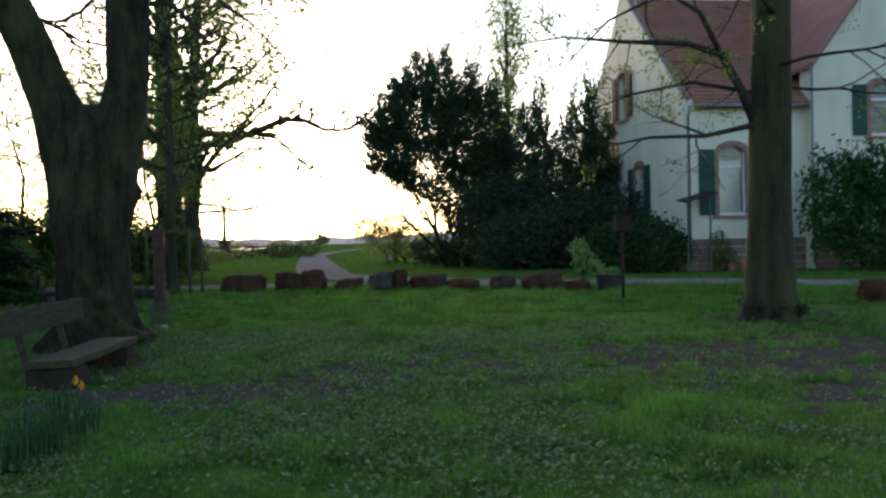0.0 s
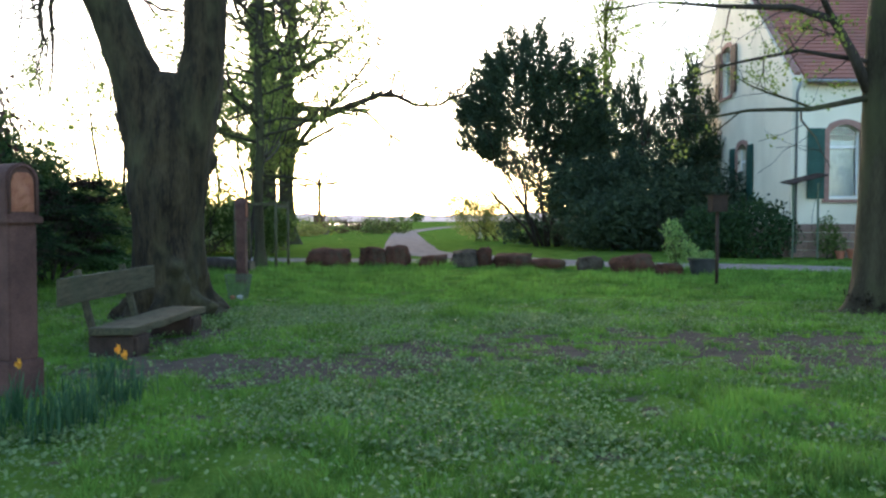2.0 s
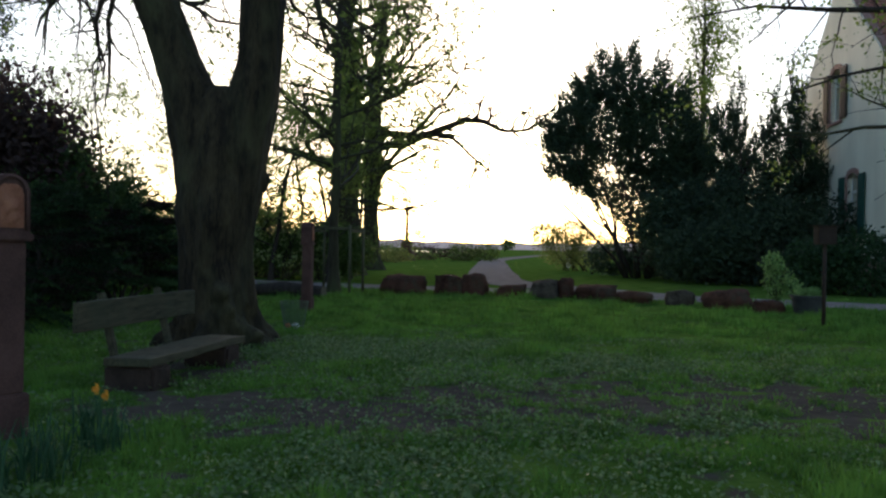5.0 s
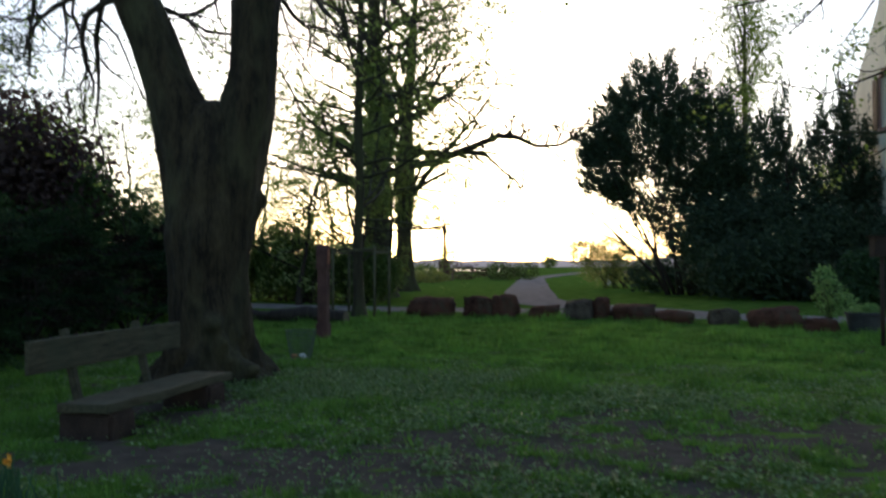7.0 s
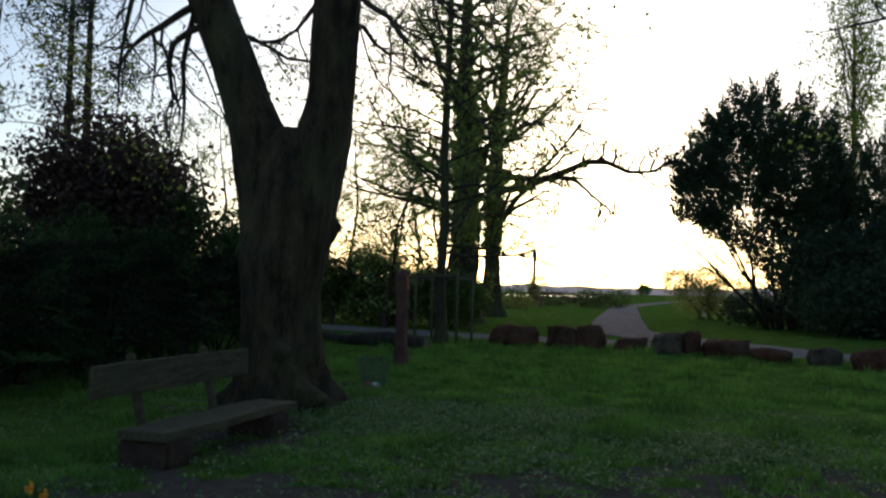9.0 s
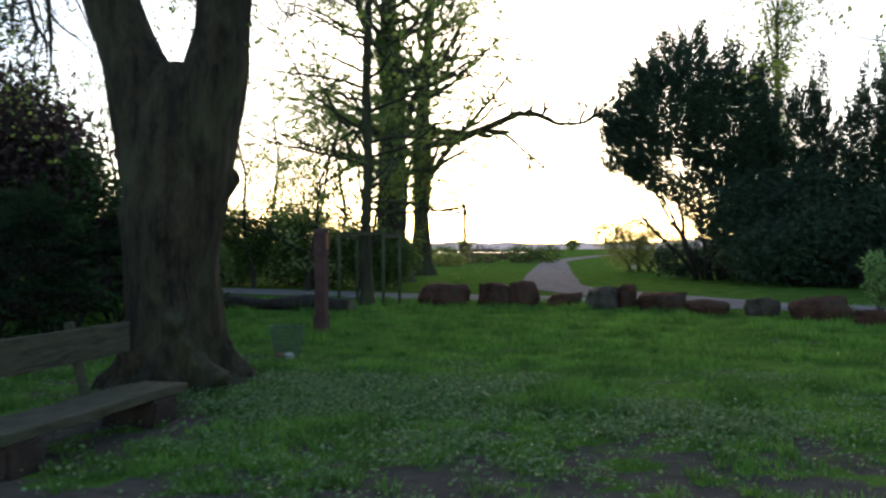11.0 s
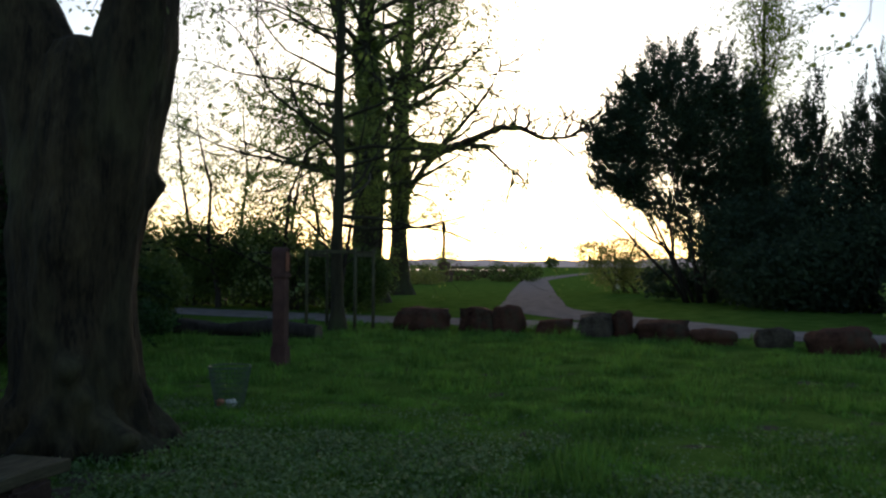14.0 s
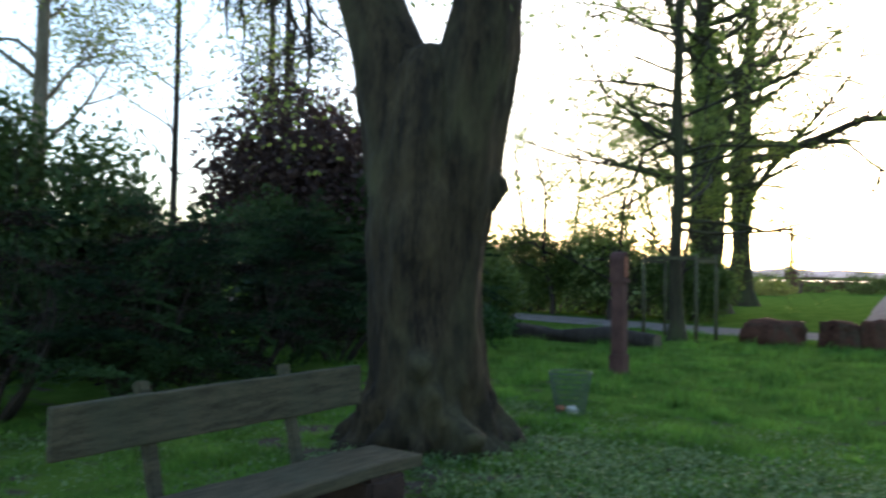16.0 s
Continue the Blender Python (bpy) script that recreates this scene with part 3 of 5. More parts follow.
def old_trunk(rings, sides, seed):
    """Bark through the rings with root buttresses, lumps, long ribs and fine furrows."""
    V, F = [], []
    for x, y, z, r, _ in rings:
        for k in range(sides):
            a = 2 * math.pi * k / sides
            ca, sa = math.cos(a), math.sin(a)
            wave = noise.noise(Vector((ca * 1.6, sa * 1.6, z * 0.8 + seed)))
            rr = r * (1 + 0.07 * noise.fractal(Vector((ca * 1.8 + seed, sa * 1.8, z * 0.55)), 0.8, 2, 4))
            low = soft(1.25 - z / 0.75)
            rr += low * (0.11 * noise.fractal(Vector((ca * 3.4 + seed, sa * 3.4, z * 3.2)), 0.8, 2.1, 4) - 0.09 * max(0.0, noise.noise(Vector((ca * 4.2, sa * 4.2, z * 1.2 + 5))) - 0.1) * 3)
            rib = math.sin(a * 6 + seed + 2.4 * wave)
            rr += r * 0.045 * rib * (0.35 + 0.65 * soft(1.4 - z / 2.2))
            rr += 0.016 * noise.fractal(Vector((ca * 9, sa * 9, z * 1.5 + seed)), 0.7, 2.2, 4)
            rr -= 0.020 * max(0.0, noise.noise(Vector((ca * 5, sa * 5, z * 0.6))) - 0.12) * 2
            for a0, w, reach, high in ROOTS:
                da = (a - a0 + math.pi) % (2 * math.pi) - math.pi
                da += 0.16 * math.sin(z * 5 + a0 * 3)
                if z < high and abs(da) < 3 * w:
                    rr += reach * math.exp(-(da / w) ** 2) * (1 - z / high) ** 1.35
            p = Vector((x + rr * ca, y + rr * sa, z))
            for kx, ky, kz, kr, ks in LUMPS:
                dd = (p - Vector((kx, ky, kz))).length
                if dd < kr:
                    p += Vector((ca, sa, 0)) * ks * soft(1 - dd / kr)
            V.append(p)
    for i in range(len(rings) - 1):
        for k in range(sides):
            k2 = (k + 1) % sides
            F.append((i * sides + k, i * sides + k2, (i + 1) * sides + k2, (i + 1) * sides + k))
    F.append(tuple((len(rings) - 1) * sides + k for k in range(sides)))
    return V, F


part("trunk", old_trunk(rings_between([(0, 0, -0.05, 0.62, 0), (0, 0, 0.3, 0.60, 0), (-0.02, 0, 0.6, 0.58, 0), (-0.04, -0.02, 1.1, 0.56, 0), (-0.05, -0.02, 1.5, 0.55, 0), (-0.04, -0.02, 2.1, 0.565, 0), (-0.04, 0, 2.5, 0.575, 0), (-0.03, 0, 2.9, 0.54, 0), (0.0, 0, 3.3, 0.47, 0), (-0.02, 0, 3.6, 0.40, 0), (-0.03, 0, 3.76, 0.30, 0), (-0.03, 0, 3.84, 0.16, 0), (-0.03, 0, 3.86, 0.04, 0)], 0.045), 150, 1.3), BARK, linden, smooth=True)
part("limb", trunk_surface(rings_between([(-0.08, -0.02, 1.7, 0.44, 0), (-0.14, -0.03, 2.3, 0.46, 0), (-0.27, -0.05, 3.0, 0.44, 0), (-0.47, -0.1, 3.75, 0.39, 0), (-0.67, -0.15, 4.24, 0.335, 0), (-0.82, -0.2, 4.7, 0.32, 0), (-1.28, -0.4, 5.9, 0.31, 0), (-1.7, -0.6, 7.5, 0.32, 0), (-2.1, -0.5, 9.5, 0.22, 0), (-2.3, -0.4, 12.0, 0.08, 0)], 0.1), 48, 4.2, 0.06), BARK, linden, smooth=True)
part("limb", trunk_surface(rings_between([(0.02, 0.02, 1.7, 0.44, 0), (0.12, 0.05, 2.3, 0.47, 0), (0.25, 0.07, 3.0, 0.425, 0), (0.41, 0.12, 3.7, 0.375, 0), (0.50, 0.15, 4.24, 0.31, 0), (0.50, 0.18, 4.7, 0.31, 0), (0.52, 0.25, 5.9, 0.31, 0), (0.62, 0.4, 7.8, 0.26, 0), (0.7, 0.3, 10.0, 0.18, 0), (0.9, 0.2, 12.5, 0.06, 0)], 0.1), 48, 7.7, 0.06), BARK, linden, smooth=True)
rng = np.random.default_rng(11)
lines, tips = [], []
for px, py, pz, dx, dy, dz, ln, rr in ((-1.25, -0.45, 5.6, -0.9, -0.1, -0.35, 2.6, 0.07), (-1.1, -0.4, 5.3, -0.8, 0.2, -0.25, 2.2, 0.06), (-1.4, -0.5, 6.6, -1, -0.3, 0.0, 3.5, 0.09), (-1.7, -0.6, 7.6, -0.8, -0.6, 0.35, 4, 0.10), (-1.8, -0.5, 8.3, -0.5, 0.8, 0.5, 4, 0.10), (0.55, 0.3, 6.4, 1.0, 0.5, 0.1, 3.6, 0.09), (0.6, 0.3, 7.4, 0.8, -0.6, 0.3, 4, 0.10), (0.65, 0.3, 8.5, 0.5, 0.9, 0.5, 4, 0.09), (0.3, 0.3, 5.6, 0.2, 0.9, 0.2, 2.4, 0.05), (-0.9, -0.3, 5.2, 0.5, 0.8, -0.1, 1.8, 0.04), (-1.25, -0.45, 5.9, -0.9, 0.4, -0.5, 2.8, 0.06), (-1.5, -0.5, 6.9, -0.8, -0.5, -0.5, 3.0, 0.06), (0.55, 0.3, 6.2, 0.9, -0.4, -0.4, 2.6, 0.06), (0.56, 0.35, 6.9, 0.9, 0.6, -0.35, 3.0, 0.06), (0.3, 0.3, 6.0, -0.4, 0.6, -0.2, 2.2, 0.05), (0.7, 0.3, 9.6, 0.9, 0.1, 0.6, 4, 0.09), (-2.1, -0.5, 9.6, -0.9, 0.1, 0.7, 4, 0.09)):
    lines = []
    grow(rng, (px, py, pz), (dx, dy, dz), ln, rr, 2, lines, tips, 0.5, -0.25, (4, 6), (0.4, 1.0), 0.6)
    part("branch", tubes(lines, 6), BARK_DARK, linden, smooth=True)
part("crown", quads_mesh("crown", leaf_quads(rng, scatter_round(rng, tips, 2, 0.22), 0.07), SPRING), parent=linden, label="sparse young leaves")

# ---- young limes and oaks ----


def broad_tree(name, label, x, y, trunk, limbs, seed, bark, leaves, leaf_size, per, spread=0.5, group="", ivy=0, depth=2, kids=(3, 5), lift=0.1, sides=22, wander=0.35, shrink=0.6, ivy_to=9.0, share=0.5):
    """A tree: trunk keys (x, y, z, r, flare), limbs of (start, direction, length, radius)."""
    tree = thing(name, label, "tree", (x, y, ground_z(x, y) - 0.05), group)
    r = np.random.default_rng(seed)
    rings = rings_between(trunk, 0.25)
    part("trunk", trunk_surface(rings, sides, seed * 1.7, 0.05), bark, tree, smooth=True)
    tips = []
    for (px, py, pz), d, ln, rr in limbs:
        lines = []
        grow(r, (px, py, pz), d, ln, rr, depth, lines, tips, wander, lift, kids, (0.45, 1.05), shrink)
        part("limb", tubes(lines, 6), bark, tree, smooth=True)
    if per:
        part("crown", quads_mesh("crown", leaf_quads(r, leaf_tufts(r, tips, share, per, spread), leaf_size, 0.7), leaves), parent=tree, label="thin crown of young leaves")
    if ivy:
        pts = []
        for _ in range(ivy):
            zz = 4.0 + (ivy_to - 4.0) * r.uniform(0, 1) ** 0.8
            i = min(range(len(rings)), key=lambda k: abs(rings[k][2] - zz))
            a = r.uniform(0, 2 * math.pi)
            lump = noise.fractal(Vector((math.cos(a) * 2.2, math.sin(a) * 2.2, zz * 1.1 + seed)), 0.8, 2, 3)
            if lump < -0.04:
                continue
            rr = rings[i][3] + abs(r.normal()) * (0.05 + 0.45 * lump)
            pts.append((rings[i][0] + rr * math.cos(a), rings[i][1] + rr * math.sin(a), zz))
        part("ivy", quads_mesh("ivy", leaf_quads(r, pts, 0.15, 0.8), IVY), parent=tree, label="yellow-green ivy climbing the trunk")
    return tree


def limb_fan(r, n, z0, z1, length, radius, rise, at=lambda z: (0, 0), bias=(0, 0)):
    out = []
    for i in range(n):
        z = z0 + (z1 - z0) * (i + r.uniform(0, 0.9)) / n
        a = r.uniform(0, 2 * math.pi)
        cx, cy = at(z)
        k = 1 - 0.45 * (z - z0) / max(z1 - z0, 0.1)
        out.append(((cx, cy, z), (math.cos(a) + bias[0], math.sin(a) + bias[1], rise + r.uniform(-0.15, 0.25)), length * k * r.uniform(0.7, 1.2), radius * k))
    return out


r0 = np.random.default_rng(21)
broad_tree("oak_tree", "big old tree with ivy-clad trunk and budding limbs", -13.2, 39.0,
           [(0, 0, 0, 0.78, 0.40), (0, 0, 0.8, 0.72, 0.12), (0, 0, 2.5, 0.63, 0), (0.05, 0, 6, 0.52, 0), (0.1, 0, 9, 0.45, 0), (-0.2, 0, 12, 0.34, 0), (-0.1, 0, 16, 0.25, 0), (0, 0, 19, 0.08, 0)],
           limb_fan(r0, 40, 4.5, 18, 6.5, 0.19, 0.3), 3, BARK_MOSS, SPRING, 0.10, 10, 0.34, "old trees by the track", 15000, 3, (3, 4), 0.05, ivy_to=12, share=0.36)
oak2 = broad_tree("oak_tree", "old tree with a long bare limb reaching out sideways", -15.1, 48.5,
                  [(0, 0, 0, 0.66, 0.35), (0, 0, 0.8, 0.54, 0.08), (0, 0, 3, 0.46, 0), (0.1, 0, 8, 0.42, 0), (0.2, 0, 11, 0.36, 0), (0.6, 0, 15, 0.24, 0), (0.8, 0, 19, 0.08, 0)],
                  limb_fan(r0, 30, 6.5, 18, 6.8, 0.19, 0.4) + [((0.3, 0, 8.4), (1, -0.45, 0.12), 5.5, 0.26), ((0.3, 0, 6.0), (0.7, -0.3, 0.75), 4.0, 0.16), ((0.25, 0, 10.5), (1, -0.4, 0.45), 6.5, 0.17), ((0.35, 0, 12.3), (1, -0.3, 0.6), 6.0, 0.14), ((0.5, 0, 14.2), (1, -0.5, 0.45), 5.0, 0.11)], 4, BARK_MOSS, SPRING, 0.10, 10, 0.34, "old trees by the track", 8000, 3, (3, 4), 0.05, ivy_to=9, share=0.3)
lines, tips = [], []
long_limb = [(0.4, -0.3, 7.6), (2.3, -1.2, 7.6), (4.6, -2.2, 8.2), (6.5, -3.0, 8.7), (7.7, -3.6, 8.5), (8.8, -4.1, 7.9), (10.0, -4.6, 7.8), (11.4, -5.1, 8.3)]
lines.append([(p, 0.26 - 0.03 * i) for i, p in enumerate(long_limb)])
lines.append([((4.2, -2.0, 8.1), 0.13), ((5.8, -2.8, 7.7), 0.10), ((7.0, -3.3, 6.6), 0.07), ((8.2, -3.9, 5.7), 0.03)])
lines.append([((0.4, -0.2, 5.4), 0.2), ((1.4, -0.8, 6.6), 0.17), ((2.8, -1.6, 7.9), 0.13), ((4.4, -2.3, 9.2), 0.10), ((5.6, -2.8, 10.3), 0.06), ((6.6, -3.2, 11.8), 0.02)])
rr1 = np.random.default_rng(77)
for i, ln in enumerate(list(lines)):
    for (p, rad), (q, _) in zip(ln[2:], ln[3:]):
        for _ in range(6):
            m = Vector(p).lerp(Vector(q), rr1.uniform(0, 1))
            grow(rr1, m, (rr1.normal() * 0.4 + 0.5, rr1.normal() * 0.5 - 0.2, 0.45 + rr1.normal() * 0.4), rr1.uniform(0.8, 3.0), 0.06, 2 if i != 1 else 1, lines, tips, 0.55, 0.1, (2, 4))
part("limb", tubes(lines, 7), BARK_DARK, oak2, "long crooked bare limb", True)
lines, tips = [[((0.4, -0.4, 5.2), 0.07), ((1.4, -0.9, 5.6), 0.055), ((2.4, -1.3, 5.2), 0.04), ((3.0, -1.6, 4.3), 0.025), ((3.3, -1.7, 3.0), 0.012)]], []
for p, _ in lines[0][1:]:
    for _ in range(6):
        grow(rr1, p, (rr1.normal() * 0.4 + 0.1, rr1.normal() * 0.4, -0.6 + rr1.normal() * 0.3), rr1.uniform(0.8, 2.0), 0.018, 1, lines, tips, 0.4, -0.3, (2, 4))
part("limb", tubes(lines, 6), BARK_DARK, oak2, "drooping twigs in young leaf", True)
part("leaves", quads_mesh("leaves", leaf_quads(rr1, leaf_tufts(rr1, tips, 0.5, 10, 0.3), 0.09, 0.7), SPRING), parent=oak2)

r0 = np.random.default_rng(31)
broad_tree("lime_tree", "slender dark young tree tied to a wooden guard", -8.35, 24.9,
           [(0, 0, 0, 0.24, 0.12), (0, 0, 0.6, 0.17, 0.0), (-0.05, 0, 2.2, 0.145, 0), (0.04, 0, 4, 0.14, 0), (-0.03, 0, 6, 0.125, 0), (0.04, 0, 8, 0.11, 0), (0.1, 0, 12, 0.08, 0), (0.1, 0, 14, 0.03, 0)],
           limb_fan(r0, 42, 2.6, 13, 5.4, 0.055, 0.2), 6, BARK_MOSS, SPRING, 0.065, 12, 0.24, "", 0, 2, (3, 5), -0.12, 12, share=0.42)
guard = thing("tree_guard", "weathered timber guard frame around a young tree", "tree guard", (-8.35, 24.9, ground_z(-8.35, 24.9)))
for sx in (-0.62, 0.72):
    for sy in (-0.55, 0.7):
        part("post", tubes([[((sx, sy, -0.1), 0.045), ((sx, sy, 2.12), 0.042)]], 10), WOOD_MOSS, guard, smooth=True)
for sy in (-0.55, 0.7):
    part("rail", boxed((-0.66, sy - 0.02, 1.98), (0.76, sy + 0.02, 2.06), 0.006), WOOD_MOSS, guard)
for sx in (-0.62, 0.72):
    part("rail", boxed((sx - 0.02, -0.53, 1.90), (sx + 0.02, 0.68, 1.98), 0.006), WOOD_MOSS, guard)

rtree = broad_tree("lime_tree", "straight lime tree with low spreading limbs before the house", 5.94, 12.7,
                   [(0, 0, 0, 0.44, 0.24), (0, 0, 0.2, 0.41, 0.12), (0, 0, 0.6, 0.38, 0.0), (0.02, 0, 2.0, 0.35, 0), (0.05, 0, 3.6, 0.335, 0), (0.08, 0, 5, 0.31, 0), (0.1, 0, 8, 0.25, 0), (0.1, 0, 12, 0.1, 0)],
                   [((-0.3, -0.1, 3.35), (-1, 0.1, -0.04), 2.9, 0.05), ((0.1, -0.3, 4.3), (0.5, -0.8, 0.3), 2.6, 0.034), ((0.3, 0.0, 4.0), (1, -0.2, 0.1), 2.6, 0.03), ((0, -0.3, 5.2), (-0.6, -0.7, 0.3), 3.0, 0.06), ((0.2, 0.2, 6), (0.8, 0.4, 0.4), 3.5, 0.07), ((-0.2, 0.2, 6.5), (-0.7, 0.6, 0.3), 3.5, 0.07), ((0, 0, 8), (-0.5, -0.5, 0.7), 3, 0.06), ((0.1, 0, 9), (0.6, -0.4, 0.7), 3, 0.06)],
                   8, BARK_MOSS, SPRING, 0.055, 12, 0.24, "", 0, 2, (3, 5), 0.02, 30, share=0.22)
lines, tips = [], []
lines.append([((-0.25, -0.05, 3.45), 0.085), ((-0.5, -0.1, 4.0), 0.075), ((-0.8, -0.1, 4.55), 0.065), ((-1.4, -0.1, 4.75), 0.05), ((-2.4, 0.0, 4.82), 0.035), ((-3.4, 0.1, 4.95), 0.02), ((-4.3, 0.2, 4.85), 0.008)])
lines.append([((-0.78, -0.1, 4.5), 0.05), ((-1.2, -0.3, 5.2), 0.04), ((-1.8, -0.5, 5.5), 0.03), ((-2.8, -0.7, 5.0), 0.018), ((-3.6, -0.8, 4.2), 0.008)])
lines.append([((-0.3, -0.1, 3.9), 0.04), ((-1.2, 0.2, 4.15), 0.03), ((-2.2, 0.4, 4.0), 0.02), ((-3.1, 0.5, 3.7), 0.008)])
rr1 = np.random.default_rng(52)
for ln in list(lines):
    for (p, _), (q, _) in zip(ln[1:], ln[2:]):
        for _ in range(3):
            m = Vector(p).lerp(Vector(q), rr1.uniform(0, 1))
            grow(rr1, m, (-0.5 + rr1.normal() * 0.5, rr1.normal() * 0.6, rr1.normal() * 0.5), rr1.uniform(0.5, 1.4), 0.013, 1, lines, tips, 0.4, 0.0, (2, 4))
part("limb", tubes(lines, 8), BARK_DARK, rtree, "crooked dark limb with hanging twigs", True)
part("leaves", quads_mesh("leaves", leaf_quads(rr1, leaf_tufts(rr1, tips, 0.34, 14, 0.22), 0.055, 0.7), SPRING), parent=rtree, label="bright young leaf clusters")


lines, tips = [], []
for k in range(80):
    a = rr1.uniform(0, 6.28)
    q = (0.43 * math.cos(a), 0.43 * math.sin(a), 0.02)
    grow(rr1, q, (math.cos(a) * 0.05, math.sin(a) * 0.05, 1.0), rr1.uniform(0.12, 0.34), 0.009, 1, lines, tips, 0.4, 0.1, (2, 4))
tagged(part("shoot_thicket", tubes(lines, 4), BARK_DARK, rtree, "thicket of dark shoots round the foot"), kind="stuff")
part("leaves", quads_mesh("leaves", leaf_quads(rr1, leaf_tufts(rr1, tips, 0.6, 3, 0.06), 0.03, 0.7), DARK_BROWN_LEAF), parent=rtree)

# ---- evergreens and shrubs ----


def clump_points(r, n, blobs, shell=0.55):
    """Points in the outer part of overlapping uneven blobs (x, y, z, rx, ry, rz)."""
    w = np.array([b[3] * b[4] * b[5] for b in blobs]) ** 0.67
    pick = r.choice(len(blobs), n, p=w / w.sum())
    d = r.normal(size=(n, 3))
    d /= np.linalg.norm(d, axis=1)[:, None]
    rad = shell + (1 - shell) * r.uniform(0, 1, n) ** 0.6
    B = np.array(blobs)[pick]
    lump = np.array([noise.fractal(Vector((a * 2.5 + k * 7.1, b * 2.5, c * 2.5)), 0.7, 2.1, 3) for (a, b, c), k in zip(d, pick)])
    rad = rad * (1 + 0.28 * lump) * (1 + 0.10 * r.normal(size=n))
    p = B[:, :3] + d * B[:, 3:] * rad[:, None]
    return p[p[:, 2] > 0.02]


def bush(name, label, x, y, blobs, n, size, mat, seed, category="shrub", stems=(), stem_mat=BARK_DARK, aspect=0.5, shell=0.5, group="", part_name="foliage", flat=0.0, up=0.0):
    ob = thing(name, label, category, (x, y, ground_z(x, y)), group)
    r = np.random.default_rng(seed)
    part(part_name, quads_mesh(part_name, leaf_quads(r, clump_points(r, n, blobs, shell), size, aspect, flat, up), mat), parent=ob)
    if stems == ():
        for bx, by, bz, rx, ry, rz in blobs:
            part("stem", tubes([[((bx * 0.4, by * 0.4, -0.05), 0.05), ((bx * 0.7, by * 0.7, bz * 0.5), 0.04), ((bx, by, bz), 0.02)]], 7), stem_mat, ob, smooth=True)
    for p, d, ln, rd in stems:
        lines = []
        grow(r, p, d, ln, rd, 1, lines, [], 0.3, 0.3, (3, 5), (0.3, 0.8), 0.6)
        part("stem", tubes(lines, 7), stem_mat, ob, smooth=True)
    return ob


def plume_points(r, blobs, n, up, out):
    """Roots and axes of sprays growing out of overlapping blobs, upwards and outwards."""
    p = clump_points(r, n, blobs, 0.45)
    m = np.array([b[:3] for b in blobs]).mean(0)
    o = p - m
    o[:, 2] *= 0.5
    o /= np.linalg.norm(o, axis=1)[:, None] + 1e-9
    return p, o * out + np.array([0, 0, up]) + r.normal(size=p.shape) * 0.3


def plumed(name, label, x, y, blobs, n, length, width, per, size, mat, seed, up, out, inner, category="tree", stems=(), group="", droop=0.0, aspect=0.3, level=1.0, filling=None):
    """An evergreen: sprays round its outside, a thin dark filling, and bare stems."""
    ob = thing(name, label, category, (x, y, ground_z(x, y)), group)
    r = np.random.default_rng(seed)
    p, d = plume_points(r, blobs, n, up, out)
    part("sprays", quads_mesh("sprays", plume_quads(r, p - d * length * 0.25, d, length, width, per, size, aspect, droop, level), mat), parent=ob)
    if inner:
        small = [(*b[:3], b[3] * 0.8, b[4] * 0.8, b[5] * 0.8) for b in blobs]
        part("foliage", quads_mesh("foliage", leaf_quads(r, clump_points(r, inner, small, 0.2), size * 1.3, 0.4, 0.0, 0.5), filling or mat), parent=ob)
    for q, dd, ln, rd in stems:
        lines = []
        grow(r, q, dd, ln, rd, 1, lines, [], 0.3, 0.3, (3, 5), (0.3, 0.8), 0.6)
        part("stem", tubes(lines, 7), BARK_DARK, ob, smooth=True)
    return ob


def cone_blobs(r, height, radius, n, z0=0.3, x=0.0, y=0.0):
    """Blobs that pile up to an uneven spire."""
    out = []
    for i in range(n):
        t = (i + r.uniform(0, 0.6)) / n
        rad = radius * (1 - t) ** 0.75 + 0.15
        a = r.uniform(0, 6.28)
        out.append((x + rad * 0.5 * math.cos(a), y + rad * 0.5 * math.sin(a), z0 + t * (height - z0), rad * 0.75, rad * 0.75, height / n * 1.1))
    return out


rc = np.random.default_rng(61)
yew_blobs = [(-0.3, 0, 7.4, 2.4, 2.0, 2.1), (-2.2, 0, 7.6, 1.6, 1.5, 1.5), (-2.0, 0, 5.7, 1.7, 1.6, 1.3), (0.8, 0, 8.8, 1.6, 1.4, 1.5), (-0.7, 0, 9.6, 1.3, 1.2, 1.1), (1.9, 0, 9.0, 1.3, 1.2, 1.4), (1.6, 0, 6.5, 1.9, 1.6, 1.9), (2.5, 0, 4.4, 1.3, 1.4, 1.6), (-1.5, 0, 5.0, 1.0, 0.9, 0.8), (-0.5, 0, 4.3, 1.0, 0.8, 0.9), (0.5, 0, 3.6, 0.8, 0.8, 1.0), (1.4, 0, 2.6, 1.0, 0.9, 1.3), (1.1, 0, 5.0, 1.3, 1.1, 1.2), (-2.9, 0, 6.8, 0.8, 0.8, 1.0), (3.2, 0, 6.6, 1.4, 1.3, 1.8), (3.3, 0, 4.0, 1.5, 1.4, 2.0), (2.4, 0, 2.0, 1.3, 1.1, 1.8), (-1.5, 0, 8.9, 0.9, 0.9, 0.9), (2.9, 0, 8.3, 0.9, 0.9, 1.1), (0.1, 0, 10.5, 0.7, 0.7, 0.7), (-0.7, 0, 10.9, 0.4, 0.4, 0.8), (0.9, 0, 10.9, 0.45, 0.45, 0.9), (2.2, 0, 10.3, 0.45, 0.45, 0.9), (-1.9, 0, 9.7, 0.45, 0.45, 0.7), (3.3, 0, 9.1, 0.4, 0.4, 0.8)]
